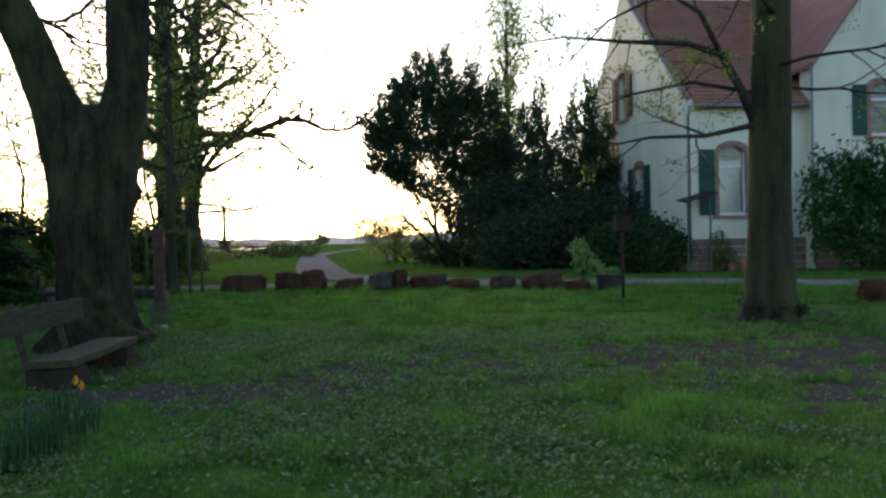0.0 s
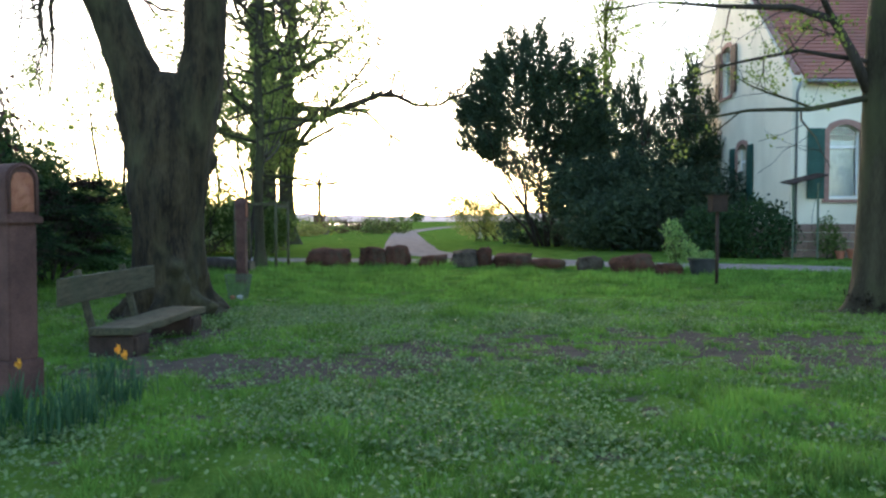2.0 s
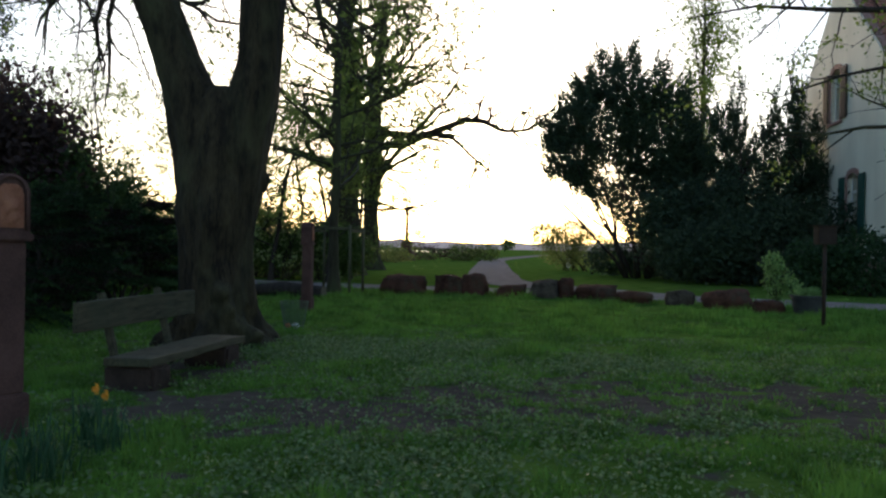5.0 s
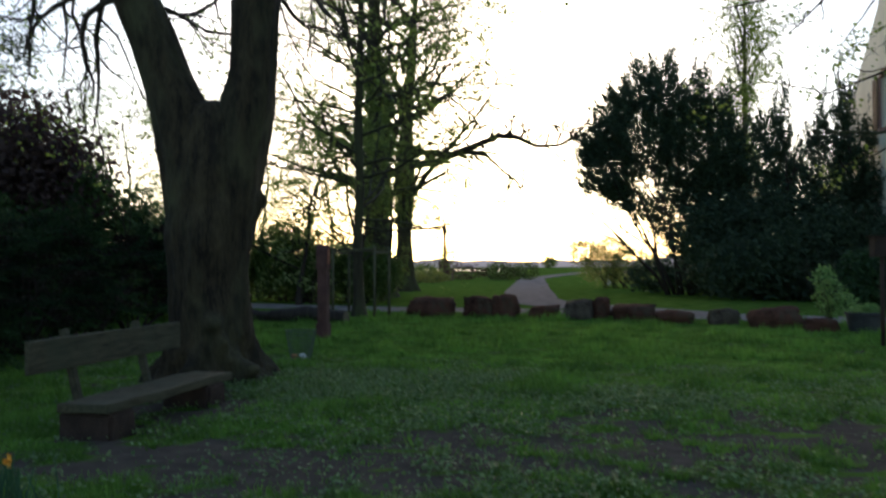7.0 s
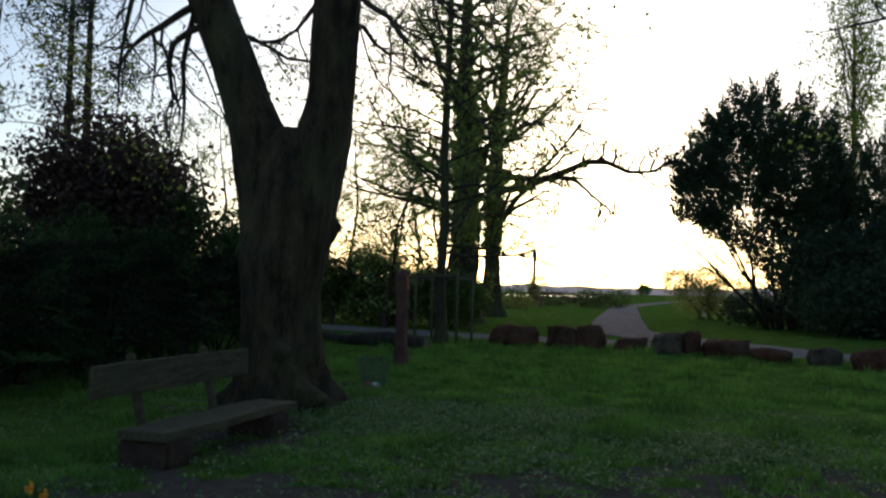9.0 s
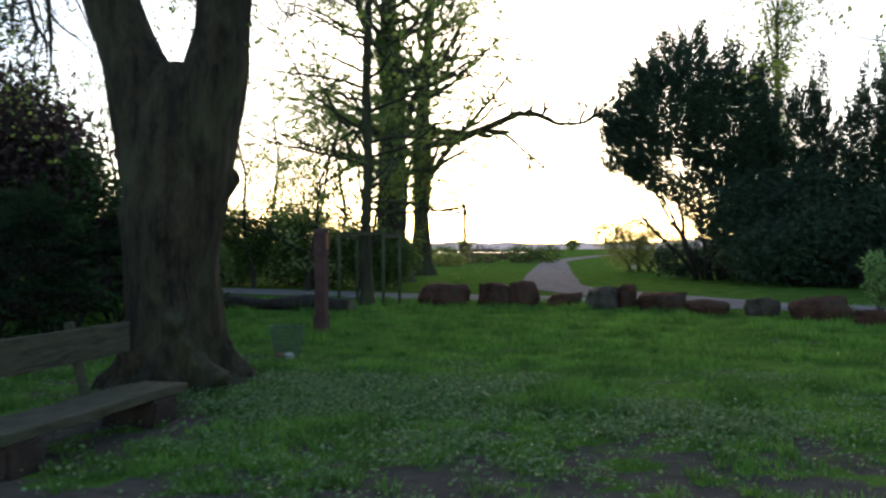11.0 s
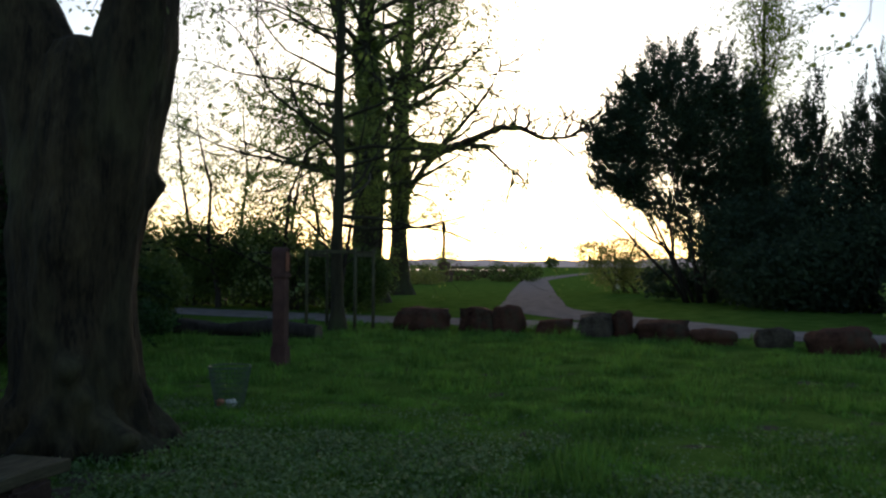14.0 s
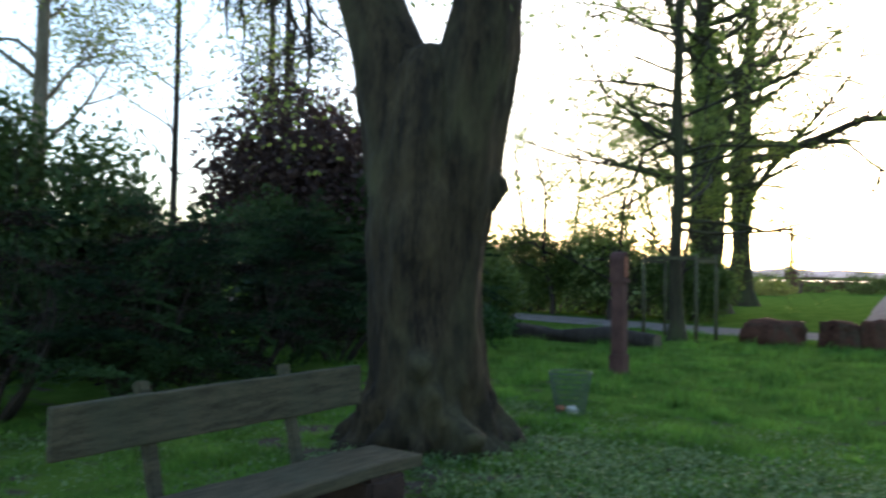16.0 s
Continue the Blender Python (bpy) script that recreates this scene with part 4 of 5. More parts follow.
plumed("yew_tree", "tall dark yew with several bare stems at its foot", -0.33, 44.0, [tuple(1.04 * c for c in b) for b in yew_blobs], 2900, 1.0, 0.30, 46, 0.15, YEW, 62, 0.8, 0.6, 21000, stems=tuple(((1.3 + 0.6 * math.cos(a), 0.4 * math.sin(a), 0), (0.40 * math.cos(a) - 0.22, 0.4 * math.sin(a), 1.4), 7.0, 0.10) for a in (0.2, 0.8, 1.4, 2.0, 2.6, 3.1, 3.7, 4.6, 5.6)))
for k, (cx, cy, hh, rad, n, lab) in enumerate(((3.4, 44.2, 9.0, 1.7, 520, "dark dense cypress with a ragged pointed top"), (4.7, 42.6, 8.8, 1.8, 560, "dark cypress crowded between its neighbours"), (5.7, 43.2, 10.2, 1.6, 560, "tall dark cypress with a ragged pointed top"), (6.9, 41.4, 8.9, 1.7, 520, "dark cypress with feathery drooping sprays"), (7.8, 40.6, 9.7, 1.6, 560, "dark cypress beside the gable with feathery sprays"), (8.7, 40.2, 7.8, 1.4, 420, "smaller dark cypress against the house"))):
    plumed("cypress_tree", lab, cx, cy, cone_blobs(rc, hh, rad * 0.9, 18), n, 1.3, 0.20, 42, 0.16, YEW, 63 + 300 * k, 0.75, 0.9, 2600, stems=(((0, 0, 0), (0, 0, 1), hh * 0.75, 0.13),), group="dark conifers beside the house")
bush("holly_bush", "big dark evergreen bush under the conifers", 5.2, 37.5, [(0, 0, 1.6, 2.2, 1.6, 1.7), (2.0, 0, 1.9, 2.0, 1.5, 2.1), (-2.0, 0.6, 1.3, 1.6, 1.3, 1.4), (3.6, -1.0, 1.9, 1.3, 1.2, 1.9), (0.3, 2.5, 3.0, 2.6, 1.5, 2.4), (-2.5, 3.5, 2.4, 2.2, 1.5, 2.2)], 26000, 0.20, YEW, 65, shell=0.2)
bush("rhododendron_bush", "low dark bush against the gable wall", 8.7, 31.0, [(0, 0, 1.0, 1.3, 0.9, 1.2), (-1.6, 0.5, 0.9, 1.3, 0.9, 1.1)], 9000, 0.15, EVERGREEN, 66)
bush("laurel_bush", "large glossy green laurel against the house wall", 16.4, 29.0, [(0, 0, 1.8, 2.2, 1.2, 2.1), (-1.5, 0, 2.6, 1.5, 1.0, 2.0), (1.6, 0, 2.2, 1.8, 1.2, 2.2), (0.2, 0, 3.4, 1.5, 1.0, 1.3)], 12000, 0.20, LAUREL, 67)
bush("blossom_shrub", "loose spring shrub with pinkish blossom twigs", -3.9, 56.0, [(0, 0, 1.4, 1.7, 1.3, 1.2), (1.9, 0, 1.5, 1.9, 1.3, 1.4), (-1.3, 0, 2.4, 1.2, 1.0, 0.9), (0.4, 0, 2.6, 1.3, 1.0, 0.9)], 11000, 0.13, WILLOW, 68, stems=tuple(((0.2 * i, 0, 0), (0.7 * math.cos(i * 2.1) - 0.4, 0.4 * math.sin(i * 2.1), 1.0), 2.7, 0.045) for i in range(9)))
bush("holly_bush", "dark undergrowth beneath the yew", 2.2, 46.0, [(0, 0, 0.9, 2.2, 1.4, 1.0), (-2.6, 0.5, 0.9, 1.5, 1.2, 0.9), (2.4, -0.5, 1.2, 2.0, 1.4, 1.3)], 6500, 0.22, YEW, 69)
bush("golden_shrub", "small yellow-green spring shrub behind the boulders", 4.55, 23.4, [(0, 0, 0.7, 0.4, 0.35, 0.5), (-0.15, 0, 1.15, 0.3, 0.3, 0.35), (0.25, 0, 0.5, 0.35, 0.3, 0.35)], 900, 0.11, FRESH, 70, stems=tuple(((0, 0, 0), (0.35 * math.cos(a), 0.35 * math.sin(a), 1.1), 1.3, 0.015) for a in (0, 1.2, 2.5, 3.6, 5)))

poplar = broad_tree("poplar_tree", "tall slender poplar coming into leaf behind the conifers", 5.6, 66.0,
                    [(0, 0, 0, 0.35, 0.15), (0, 0, 1, 0.3, 0), (0, 0, 10, 0.2, 0), (0, 0, 22, 0.04, 0)],
                    [((0, 0, z), (math.cos(z * 2.4) * 0.22, math.sin(z * 2.4) * 0.22, 1), 5.0, 0.06) for z in np.arange(3, 19, 0.45)], 9, BARK_MOSS, SPRING, 0.17, 20, 0.75, "", 0, 1, (3, 5), 0.5, 10, share=0.9)

jun = [(-9.1, 9.2), (-9.8, 11.2), (-10.2, 13.4), (-10.6, 15.6), (-9.0, 7.0), (-11.2, 18.0), (-12.2, 12.4)]
for i, (jx, jy) in enumerate(jun):
    rj = np.random.default_rng(80 + i)
    blobs = []
    for k in range(26):
        a, t = rj.uniform(0, 6.28), rj.uniform(0, 1)
        rad = 1.5 * (1 - 0.45 * t)
        blobs.append((rad * math.cos(a), rad * math.sin(a), 0.35 + 2.1 * t, 0.55, 0.55, 0.14))
    near = i < 5
    plumed("juniper_bush", "broad dark juniper with layered flat sprays", jx, jy, blobs, 125, 0.95, 0.36, 330 if near else 170, 0.055 if near else 0.085, JUNIPER, 90 + i, 0.28, 1.0, 7000, "shrub", group="junipers behind the bench", droop=0.3, level=0.28, filling=DARK_BROWN_LEAF, stems=tuple(((0.15 * math.cos(q), 0.15 * math.sin(q), -0.05), (0.5 * math.cos(q), 0.5 * math.sin(q), 0.8), 1.6, 0.045) for q in (0.4, 1.2, 1.9, 2.6, 3.3, 4.1, 4.8, 5.6)))

for hx, hy, hh, hn, hseed in ((-15.4, 18.4, 3.6, 9000, 140), (-14.6, 14.6, 3.1, 8000, 141), (-12.3, 11.1, 4.2, 11000, 142), (-14.2, 20.6, 4.4, 14000, 143)):
    bush("hazel_bush", "loose green hazel bush rising behind the junipers", hx, hy, [(0, 0, hh * 0.45, 1.4, 1.4, hh * 0.42), (0.8, 0.5, hh * 0.6, 0.9, 0.9, hh * 0.3), (-0.8, -0.4, hh * 0.62, 1.0, 0.9, hh * 0.34), (0.2, -0.6, hh * 0.8, 0.6, 0.6, hh * 0.2)], hn, 0.13, HAZEL, hseed, stems=tuple(((0.1 * q, 0, 0), (0.4 * math.cos(q * 2.3), 0.4 * math.sin(q * 2.3), 1), hh * 0.8, 0.03) for q in range(6)), shell=0.15, group="hazels behind the junipers")

bush("hedge", "dark garden hedge closing the view behind the junipers", -15.5, 14.0, [(-0.7 * math.sin(k), k * 1.7, 1.1, 1.2, 1.3, 1.25) for k in range(-5, 5)], 14000, 0.17, YEW, 132, "hedge")
bush("purple_plum_tree", "round purple-leaved plum tree behind the junipers", -17.0, 20.0, [(0, 0, 4.3, 2.6, 2.6, 2.3), (-1.4, 0, 3.4, 1.8, 1.8, 1.7), (1.5, 0, 3.6, 1.8, 1.8, 1.8), (0.3, 0, 2.2, 2.2, 2.2, 1.4)], 24000, 0.21, PURPLE, 101, "tree", shell=0.15, stems=(((0, 0, 0), (0.1, 0, 1), 4.5, 0.12), ((0.1, 0, 0), (-0.3, 0.2, 1), 4.0, 0.10), ((-0.1, 0, 0), (0.4, -0.2, 1), 4.0, 0.10)))
r0 = np.random.default_rng(111)
for px, py in ((-20.6, 22.6), (-21.9, 23.0)):
    pine = thing("pine_tree", "tall thin pine with tufted needles", "tree", (px, py, 0), "pines behind the garden")
    part("trunk", tubes([[((0, 0, -0.1), 0.17), ((0.05, 0, 5), 0.14), ((0, 0, 11), 0.09), ((0.1, 0, 16), 0.02)]], 12), BARK_DARK, pine, smooth=True)
    tips = []
    for p, d, ln, rd in limb_fan(r0, 24, 5, 15.5, 2.3, 0.035, 0.05):
        lines = []
        grow(r0, p, d, ln, rd, 1, lines, tips, 0.3, 0.1, (3, 5))
        part("limb", tubes(lines, 6), BARK_DARK, pine, smooth=True)
    part("needles", quads_mesh("needles", leaf_quads(r0, scatter_round(r0, tips, 7, 0.4), 0.20, 0.3), PINE), parent=pine)
broad_tree("birch_tree", "thin dark-stemmed tree with open spring crown", -18.6, 17.3,
           [(0, 0, 0, 0.13, 0.05), (0, 0, 1, 0.11, 0), (0.1, 0, 8, 0.07, 0), (0, 0, 13, 0.02, 0)],
           limb_fan(r0, 16, 3.5, 12, 3.0, 0.03, 0.5), 12, BARK_DARK, WILLOW, 0.085, 14, 0.55, "", 0, 2, (2, 4), 0.1, 10)
broad_tree("willow_tree", "pale-barked tree with yellow-green spring foliage", -18.0, 13.6,
           [(0, 0, 0, 0.24, 0.1), (0, 0, 1, 0.19, 0), (0.1, 0, 5, 0.15, 0), (0.2, 0, 9, 0.10, 0), (0, 0, 13, 0.03, 0)],
           limb_fan(r0, 16, 2.5, 12, 4.0, 0.07, 0.8), 13, BARK_PALE, WILLOW, 0.085, 18, 0.6, "", 0, 2, (3, 5), 0.0, 12, share=0.75)
bush("hazel_bush", "fresh green hazel bush at the garden edge", -13.6, 10.2, [(0, 0, 2.2, 1.5, 1.5, 1.9), (0.5, -0.8, 1.4, 1.4, 1.4, 1.3)], 6500, 0.13, FRESH, 103)

for i, (bx, by, hh) in enumerate(((-15.4, 33.8, 3.6), (-18.4, 33.6, 3.7), (-11.8, 33.2, 2.7), (-21.6, 33.4, 4.2), (-14.0, 23.5, 2.4))):
    bush("flowering_shrub", "leafy shrub with pale opening leaf clusters", bx, by, [(0, 0, hh * 0.5, 1.6, 1.2, hh * 0.45), (-0.9, 0.3, hh * 0.55, 1.1, 1.0, hh * 0.35), (1.0, -0.3, hh * 0.45, 1.1, 1.0, hh * 0.4)], 15000, 0.13, SHRUB, 120 + i, group="shrubs beyond the log")
rb = np.random.default_rng(130)
fl = thing("dogwood_shrub", "arching shrub with large pale spring leaves", "shrub", (-13.6, 32.6, 0))
tips = []
for i in range(12):
    lines = []
    grow(rb, (rb.normal() * 0.3, rb.normal() * 0.2, 0), (rb.normal() * 0.6 + 0.2, rb.normal() * 0.5, 1.0), 3.0, 0.03, 1, lines, tips, 0.35, -0.15, (3, 5))
    part("stem", tubes(lines, 6), BARK_DARK, fl, smooth=True)
part("foliage", quads_mesh("foliage", leaf_quads(rb, scatter_round(rb, tips, 9, 0.45), 0.15, 0.7), BLOSSOM), parent=fl)
bush("ivy_bush", "low ivy mound at the end of the log", -11.6, 21.6, [(0, 0, 0.35, 0.6, 0.5, 0.4), (-0.6, 0.2, 0.4, 0.6, 0.5, 0.45)], 2600, 0.10, LAUREL, 139)
hedge = bush("hedge", "dark evergreen hedge beyond the path", -17.5, 34.5, [(k * 1.6, 0.25 * k, 1.0, 1.3, 1.0, 1.2) for k in range(-5, 4)], 9000, 0.2, YEW, 131, "hedge")
for i, (tx, ty, hh) in enumerate(((-12.2, 33.0, 8), (-14.4, 33.8, 9), (-16.8, 32.8, 8.5), (-19.5, 34.5, 9.5), (-10.9, 30.8, 6.5), (-22.5, 33, 10), (-15.3, 38, 11), (-13.4, 31.0, 7.5), (-17.6, 36.5, 10), (-21.0, 30.0, 8.5), (-11.6, 35.5, 8.5))):
    broad_tree("ash_sapling", "thin leaning young tree with fine budding twigs", tx, ty,
               [(0, 0, 0, 0.11, 0.04), (0, 0, 0.6, 0.10, 0), (0.5 * math.sin(i * 2 + 1), 0, hh * 0.3, 0.075, 0), (0.5 * math.sin(i * 2), 0, hh * 0.55, 0.055, 0), (1.3 * math.sin(i * 2), 0, hh * 0.8, 0.03, 0), (1.5 * math.sin(i * 2), 0, hh, 0.01, 0)],
               limb_fan(r0, 18, 1.4, hh * 0.9, 3.0, 0.036, 0.55), 140 + i, BARK_DARK, SPRING, 0.075, 10, 0.28, "saplings beyond the path", 0, 2, (3, 4), 0.1, 8, share=0.42)

# ---- far field: column, low hedges, markers ----
column = thing("wayside_column", "tall slender stone column with a small figure on top", "monument", (-22.3, 81.8, 0))
part("plinth", boxed((-0.75, -0.75, -0.1), (0.75, 0.75, 1.0), 0.04), SANDSTONE, column)
part("pedestal", boxed((-0.5, -0.5, 1.0), (0.5, 0.5, 2.0), 0.04), SANDSTONE, column)
part("shaft", lathe([(0.0, 2.0), (0.28, 2.0), (0.24, 2.2), (0.17, 2.35), (0.15, 4.6), (0.22, 4.75), (0.26, 4.85), (0.0, 4.85)], 16), SANDSTONE, column, smooth=True)
part("finial", lathe([(0.0, 4.85), (0.2, 4.9), (0.24, 5.2), (0.16, 5.5), (0.1, 5.65), (0.12, 5.8), (0.0, 5.9)], 14), SANDSTONE, column, smooth=True)
for i, (hx, hy, w, h, m) in enumerate(((-19.5, 86, 4.2, 0.95, PURPLE), (-15.6, 84, 2.6, 1.15, SHRUB), (-25.5, 80, 3.2, 1.1, SHRUB), (-26, 74, 3.2, 1.2, SHRUB), (-22.0, 70, 3.4, 0.7, WILLOW))):
    bush("low_hedge", "low clipped garden hedge beside the far track", hx, hy, [(-w * 0.5, 0, h * 0.8, w * 0.6, 0.8, h), (w * 0.5, 0, h * 0.8, w * 0.6, 0.8, h * 0.9)], 2600, 0.2, m, 160 + i, "hedge", group="low hedges by the column")
marker = thing("marker_post", "short white painted marker post on the grass", "post", (-4.4, 66, 0))
part("post", boxed((-0.16, -0.12, -0.1), (0.16, 0.12, 0.85), 0.03), WHITE_POST, marker)
bush("field_tree", "single round tree far out in the fields", -54, 350, [(0, 0, 2.6, 3.0, 3.0, 2.4)], 500, 1.0, SHRUB, 170, "tree")

# ---- rustic bench ----
bench = thing("garden_bench", "rustic plank bench on squared log feet, under the linden", "bench", (-3.98, 8.70, ground_z(-3.98, 8.7)), turn=4.5)
rng = np.random.default_rng(200)


def rough_plank(lo, hi, seed, cuts=8, amount=0.012, along="y"):
    """A sawn plank with slightly uneven edges."""
    bm = boxed(lo, hi)
    long_edges = [e for e in bm.edges if abs((e.verts[0].co - e.verts[1].co).normalized()["xyz".index(along)]) > 0.9]
    bmesh.ops.subdivide_edges(bm, edges=long_edges, cuts=cuts)
    bmesh.ops.bevel(bm, geom=bm.edges[:], offset=0.008, segments=1, affect="EDGES", clamp_overlap=True)
    for v in bm.verts:
        v.co += noise.noise_vector(v.co * 2.3 + Vector((seed * 5.3, 0, 0))) * amount
    return bm


part("seat", rough_plank((-0.22, -1.02, 0.25), (0.26, 1.36, 0.335), 1, 10, 0.02), WOOD_GREY, bench)
part("backrest", rough_plank((-0.60, -0.95, 0.56), (-0.55, 1.62, 0.87), 2, 10, 0.015), WOOD_GREY, bench)
for y in (-0.30, 0.90):
    bm = boxed((-0.05, -0.045, 0.0), (0.02, 0.045, 0.94), 0.012)
    bmesh.ops.transform(bm, matrix=pose(-0.46, y, 0.02, 0, -14, 0), verts=bm.verts[:])
    part("support", bm, WOOD_GREY, bench)
for y in (-0.78, 0.95):
    bm = boxed((-0.26, -0.19, -0.06), (0.28, 0.19, 0.255), 0.03)
    bmesh.ops.subdivide_edges(bm, edges=bm.edges[:], cuts=2, use_grid_fill=True)
    for v in bm.verts:
        v.co += noise.noise_vector(v.co * 4 + Vector((y * 9, 0, 0))) * 0.03
    bmesh.ops.translate(bm, vec=(0, y, 0), verts=bm.verts[:])
    part("leg", bm, WOOD_DARK, bench, "dark squared log foot")

# ---- station posts ----


def station_post(x, y, label, turn=0.0, slim=1.0):
    """A square sandstone pillar with a broader head that holds a relief in a rounded niche."""
    ob = thing("station_pillar", label, "pillar", (x, y, ground_z(x, y) - 0.02), "sandstone station pillars", turn)
    part("base", boxed((-0.18, -0.18, -0.1), (0.18, 0.18, 0.34), 0.015), SANDSTONE, ob)
    part("shaft", boxed((-0.145, -0.145, 0.34), (0.145, 0.145, 1.50), 0.012), SANDSTONE, ob)
    part("moulding", boxed((-0.19, -0.19, 1.50), (0.19, 0.19, 1.56), 0.012), SANDSTONE, ob)
    bm = bmesh.new()
    outline = [(-0.17, 1.56), (0.17, 1.56), (0.17, 1.86)] + [(0.17 * math.cos(a), 1.86 + 0.15 * math.sin(a)) for a in np.linspace(0.15, math.pi - 0.15, 10)] + [(-0.17, 1.86)]
    f = bm.faces.new([bm.verts.new((-0.17, yy, zz)) for yy, zz in outline])
    ext = bmesh.ops.extrude_face_region(bm, geom=[f])
    bmesh.ops.translate(bm, vec=(0.32, 0, 0), verts=[v for v in ext["geom"] if isinstance(v, bmesh.types.BMVert)])
    bmesh.ops.recalc_face_normals(bm, faces=bm.faces[:])
    head = part("head", bm, SANDSTONE, ob)
    bm = bmesh.new()
    n = 14
    grid = {}
    for i in range(n + 1):
        for k in range(n + 1):
            yy, zz = -0.115 + 0.23 * i / n, 1.60 + 0.33 * k / n
            arch = 1.84 + math.sqrt(max(0.0, 0.115 ** 2 - yy ** 2)) * 0.9
            zz = min(zz, arch)
            d = 0.022 * noise.fractal(Vector((yy * 16, zz * 16, x)), 0.7, 2, 3) + 0.03 * math.exp(-((yy * 14) ** 2 + ((zz - 1.72) * 9) ** 2))
            edge = min(i, n - i, k, n - k) == 0
            grid[i, k] = bm.verts.new((0.152 if edge else 0.155 + max(0, d), yy, zz))
    for i in range(n):
        for k in range(n):
            try:
                bm.faces.new((grid[i, k], grid[i + 1, k], grid[i + 1, k + 1], grid[i, k + 1]))
            except ValueError:
                pass
    part("relief", bm, RELIEF, head, "weathered orange carved relief", True)
    bm = bmesh.new()
    ring = [(0.150 * math.cos(a), 1.85 + 0.155 * math.sin(a)) for a in np.linspace(0, math.pi, 12)]
    ring2 = [(0.122 * math.cos(a), 1.85 + 0.122 * math.sin(a)) for a in np.linspace(0, math.pi, 12)]
    lines = [[((0.158, yy, zz), 0.016) for yy, zz in [(0.136, 1.58)] + [((p[0] + q[0]) / 2, (p[1] + q[1]) / 2) for p, q in zip(ring, ring2)] + [(-0.136, 1.58)]]]
    bm.free()
    part("niche_rim", tubes(lines, 8), SANDSTONE, head, "rounded stone rim", True)
    ob.scale = (slim, slim, 1.0)
    return ob


station_post(-3.72, 5.86, "red sandstone pillar with an orange relief under a rounded niche", -22, 0.9)
station_post(-6.23, 17.75, "slim red sandstone pillar standing on the lawn", 5, 0.72)

# ---- wire litter basket ----
basket = thing("litter_basket", "green wire litter basket with scraps of rubbish inside", "basket", (-4.78, 13.75, ground_z(-4.8, 13.8)))
for i in range(40):
    a = 2 * math.pi * i / 40
    part("wire", tubes([[((0.16 * math.cos(a), 0.16 * math.sin(a), 0.03), 0.0045), ((0.245 * math.cos(a), 0.245 * math.sin(a), 0.50), 0.0045)]], 4), WIRE, basket)
for zz in (0.03, 0.09, 0.15, 0.21, 0.27, 0.33, 0.39, 0.45, 0.50):
    rr = 0.16 + 0.085 * (zz - 0.03) / 0.47
    thick = 0.008 if zz in (0.03, 0.50) else 0.0045
    part("hoop", tubes([[((rr * math.cos(a), rr * math.sin(a), zz), thick) for a in np.linspace(0, 2 * math.pi, 25)]], 6), WIRE, basket)
part("bottom", lathe([(0.0, 0.02), (0.16, 0.02), (0.16, 0.03), (0.0, 0.03)], 18), WIRE, basket)


def crumpled(name, label, x, y, z, s, mat, seed, cat="rubbish"):
    bm = bmesh.new()
    bmesh.ops.create_icosphere(bm, subdivisions=2, radius=s)
    for v in bm.verts:
        v.co *= 1 + 0.5 * noise.noise(v.co * (2.2 / s) + Vector((seed * 4, 0, 0)))
        v.co.z *= 0.8
    ob = part(name, bm, mat)
    ob.location = (x, y, z)
    return tagged(ob, label, cat)


gz = ground_z(-4.8, 13.8)
crumpled("crumpled_paper", "crumpled white paper in the wire basket", -4.72, 13.70, gz + 0.085, 0.065, PAPER, 1)
crumpled("crumpled_carton", "crumpled orange carton in the wire basket", -4.86, 13.68, gz + 0.085, 0.055, RED_CARTON, 2)

# ---- lying log ----
log = thing("lying_log", "long felled log lying beside the gravel path", "log", (-9.55, 22.4, ground_z(-9.6, 22.4)), turn=-9)
V, F = [], []
for i, t in enumerate(np.linspace(-2.0, 1.95, 26)):
    for k in range(22):
        a = 2 * math.pi * k / 22
        rr = 0.195 * (1 + 0.20 * noise.fractal(Vector((t * 1.6, math.cos(a) * 1.6, math.sin(a) * 1.6)), 0.8, 2, 4)) + 0.03 * math.sin(t * 2.1)
        V.append((t, rr * math.cos(a) + 0.10 * math.sin(t * 0.9), 0.16 + 0.03 * math.sin(t * 1.7) + rr * math.sin(a)))
for i in range(25):
    for k in range(22):
        F.append((i * 22 + k, i * 22 + (k + 1) % 22, (i + 1) * 22 + (k + 1) % 22, (i + 1) * 22 + k))
part("bark", (V, F), BARK_DARK, log, smooth=True)
for end in (0, 25):
    ring = [V[end * 22 + k] for k in range(22)]
    part("cut_end", (ring, [tuple(range(22))]), STUMP_END, log, "pale sawn log end")

# ---- sign post, planter, pots ----
sign = thing("nest_box_post", "small brown wooden box on a thin post", "post box", (4.55, 17.9, ground_z(4.5, 17.9)), turn=20)
part("post", tubes([[((0, 0, -0.1), 0.04), ((0, 0, 1.62), 0.036)]], 10), WOOD_DARK, sign, smooth=True)
part("box", boxed((-0.19, -0.10, 1.62), (0.19, 0.10, 1.965), 0.01), WOOD_DARK, sign)
part("roof_board", boxed((-0.23, -0.14, 1.968), (0.23, 0.14, 1.99), 0.006), WOOD_DARK, sign)

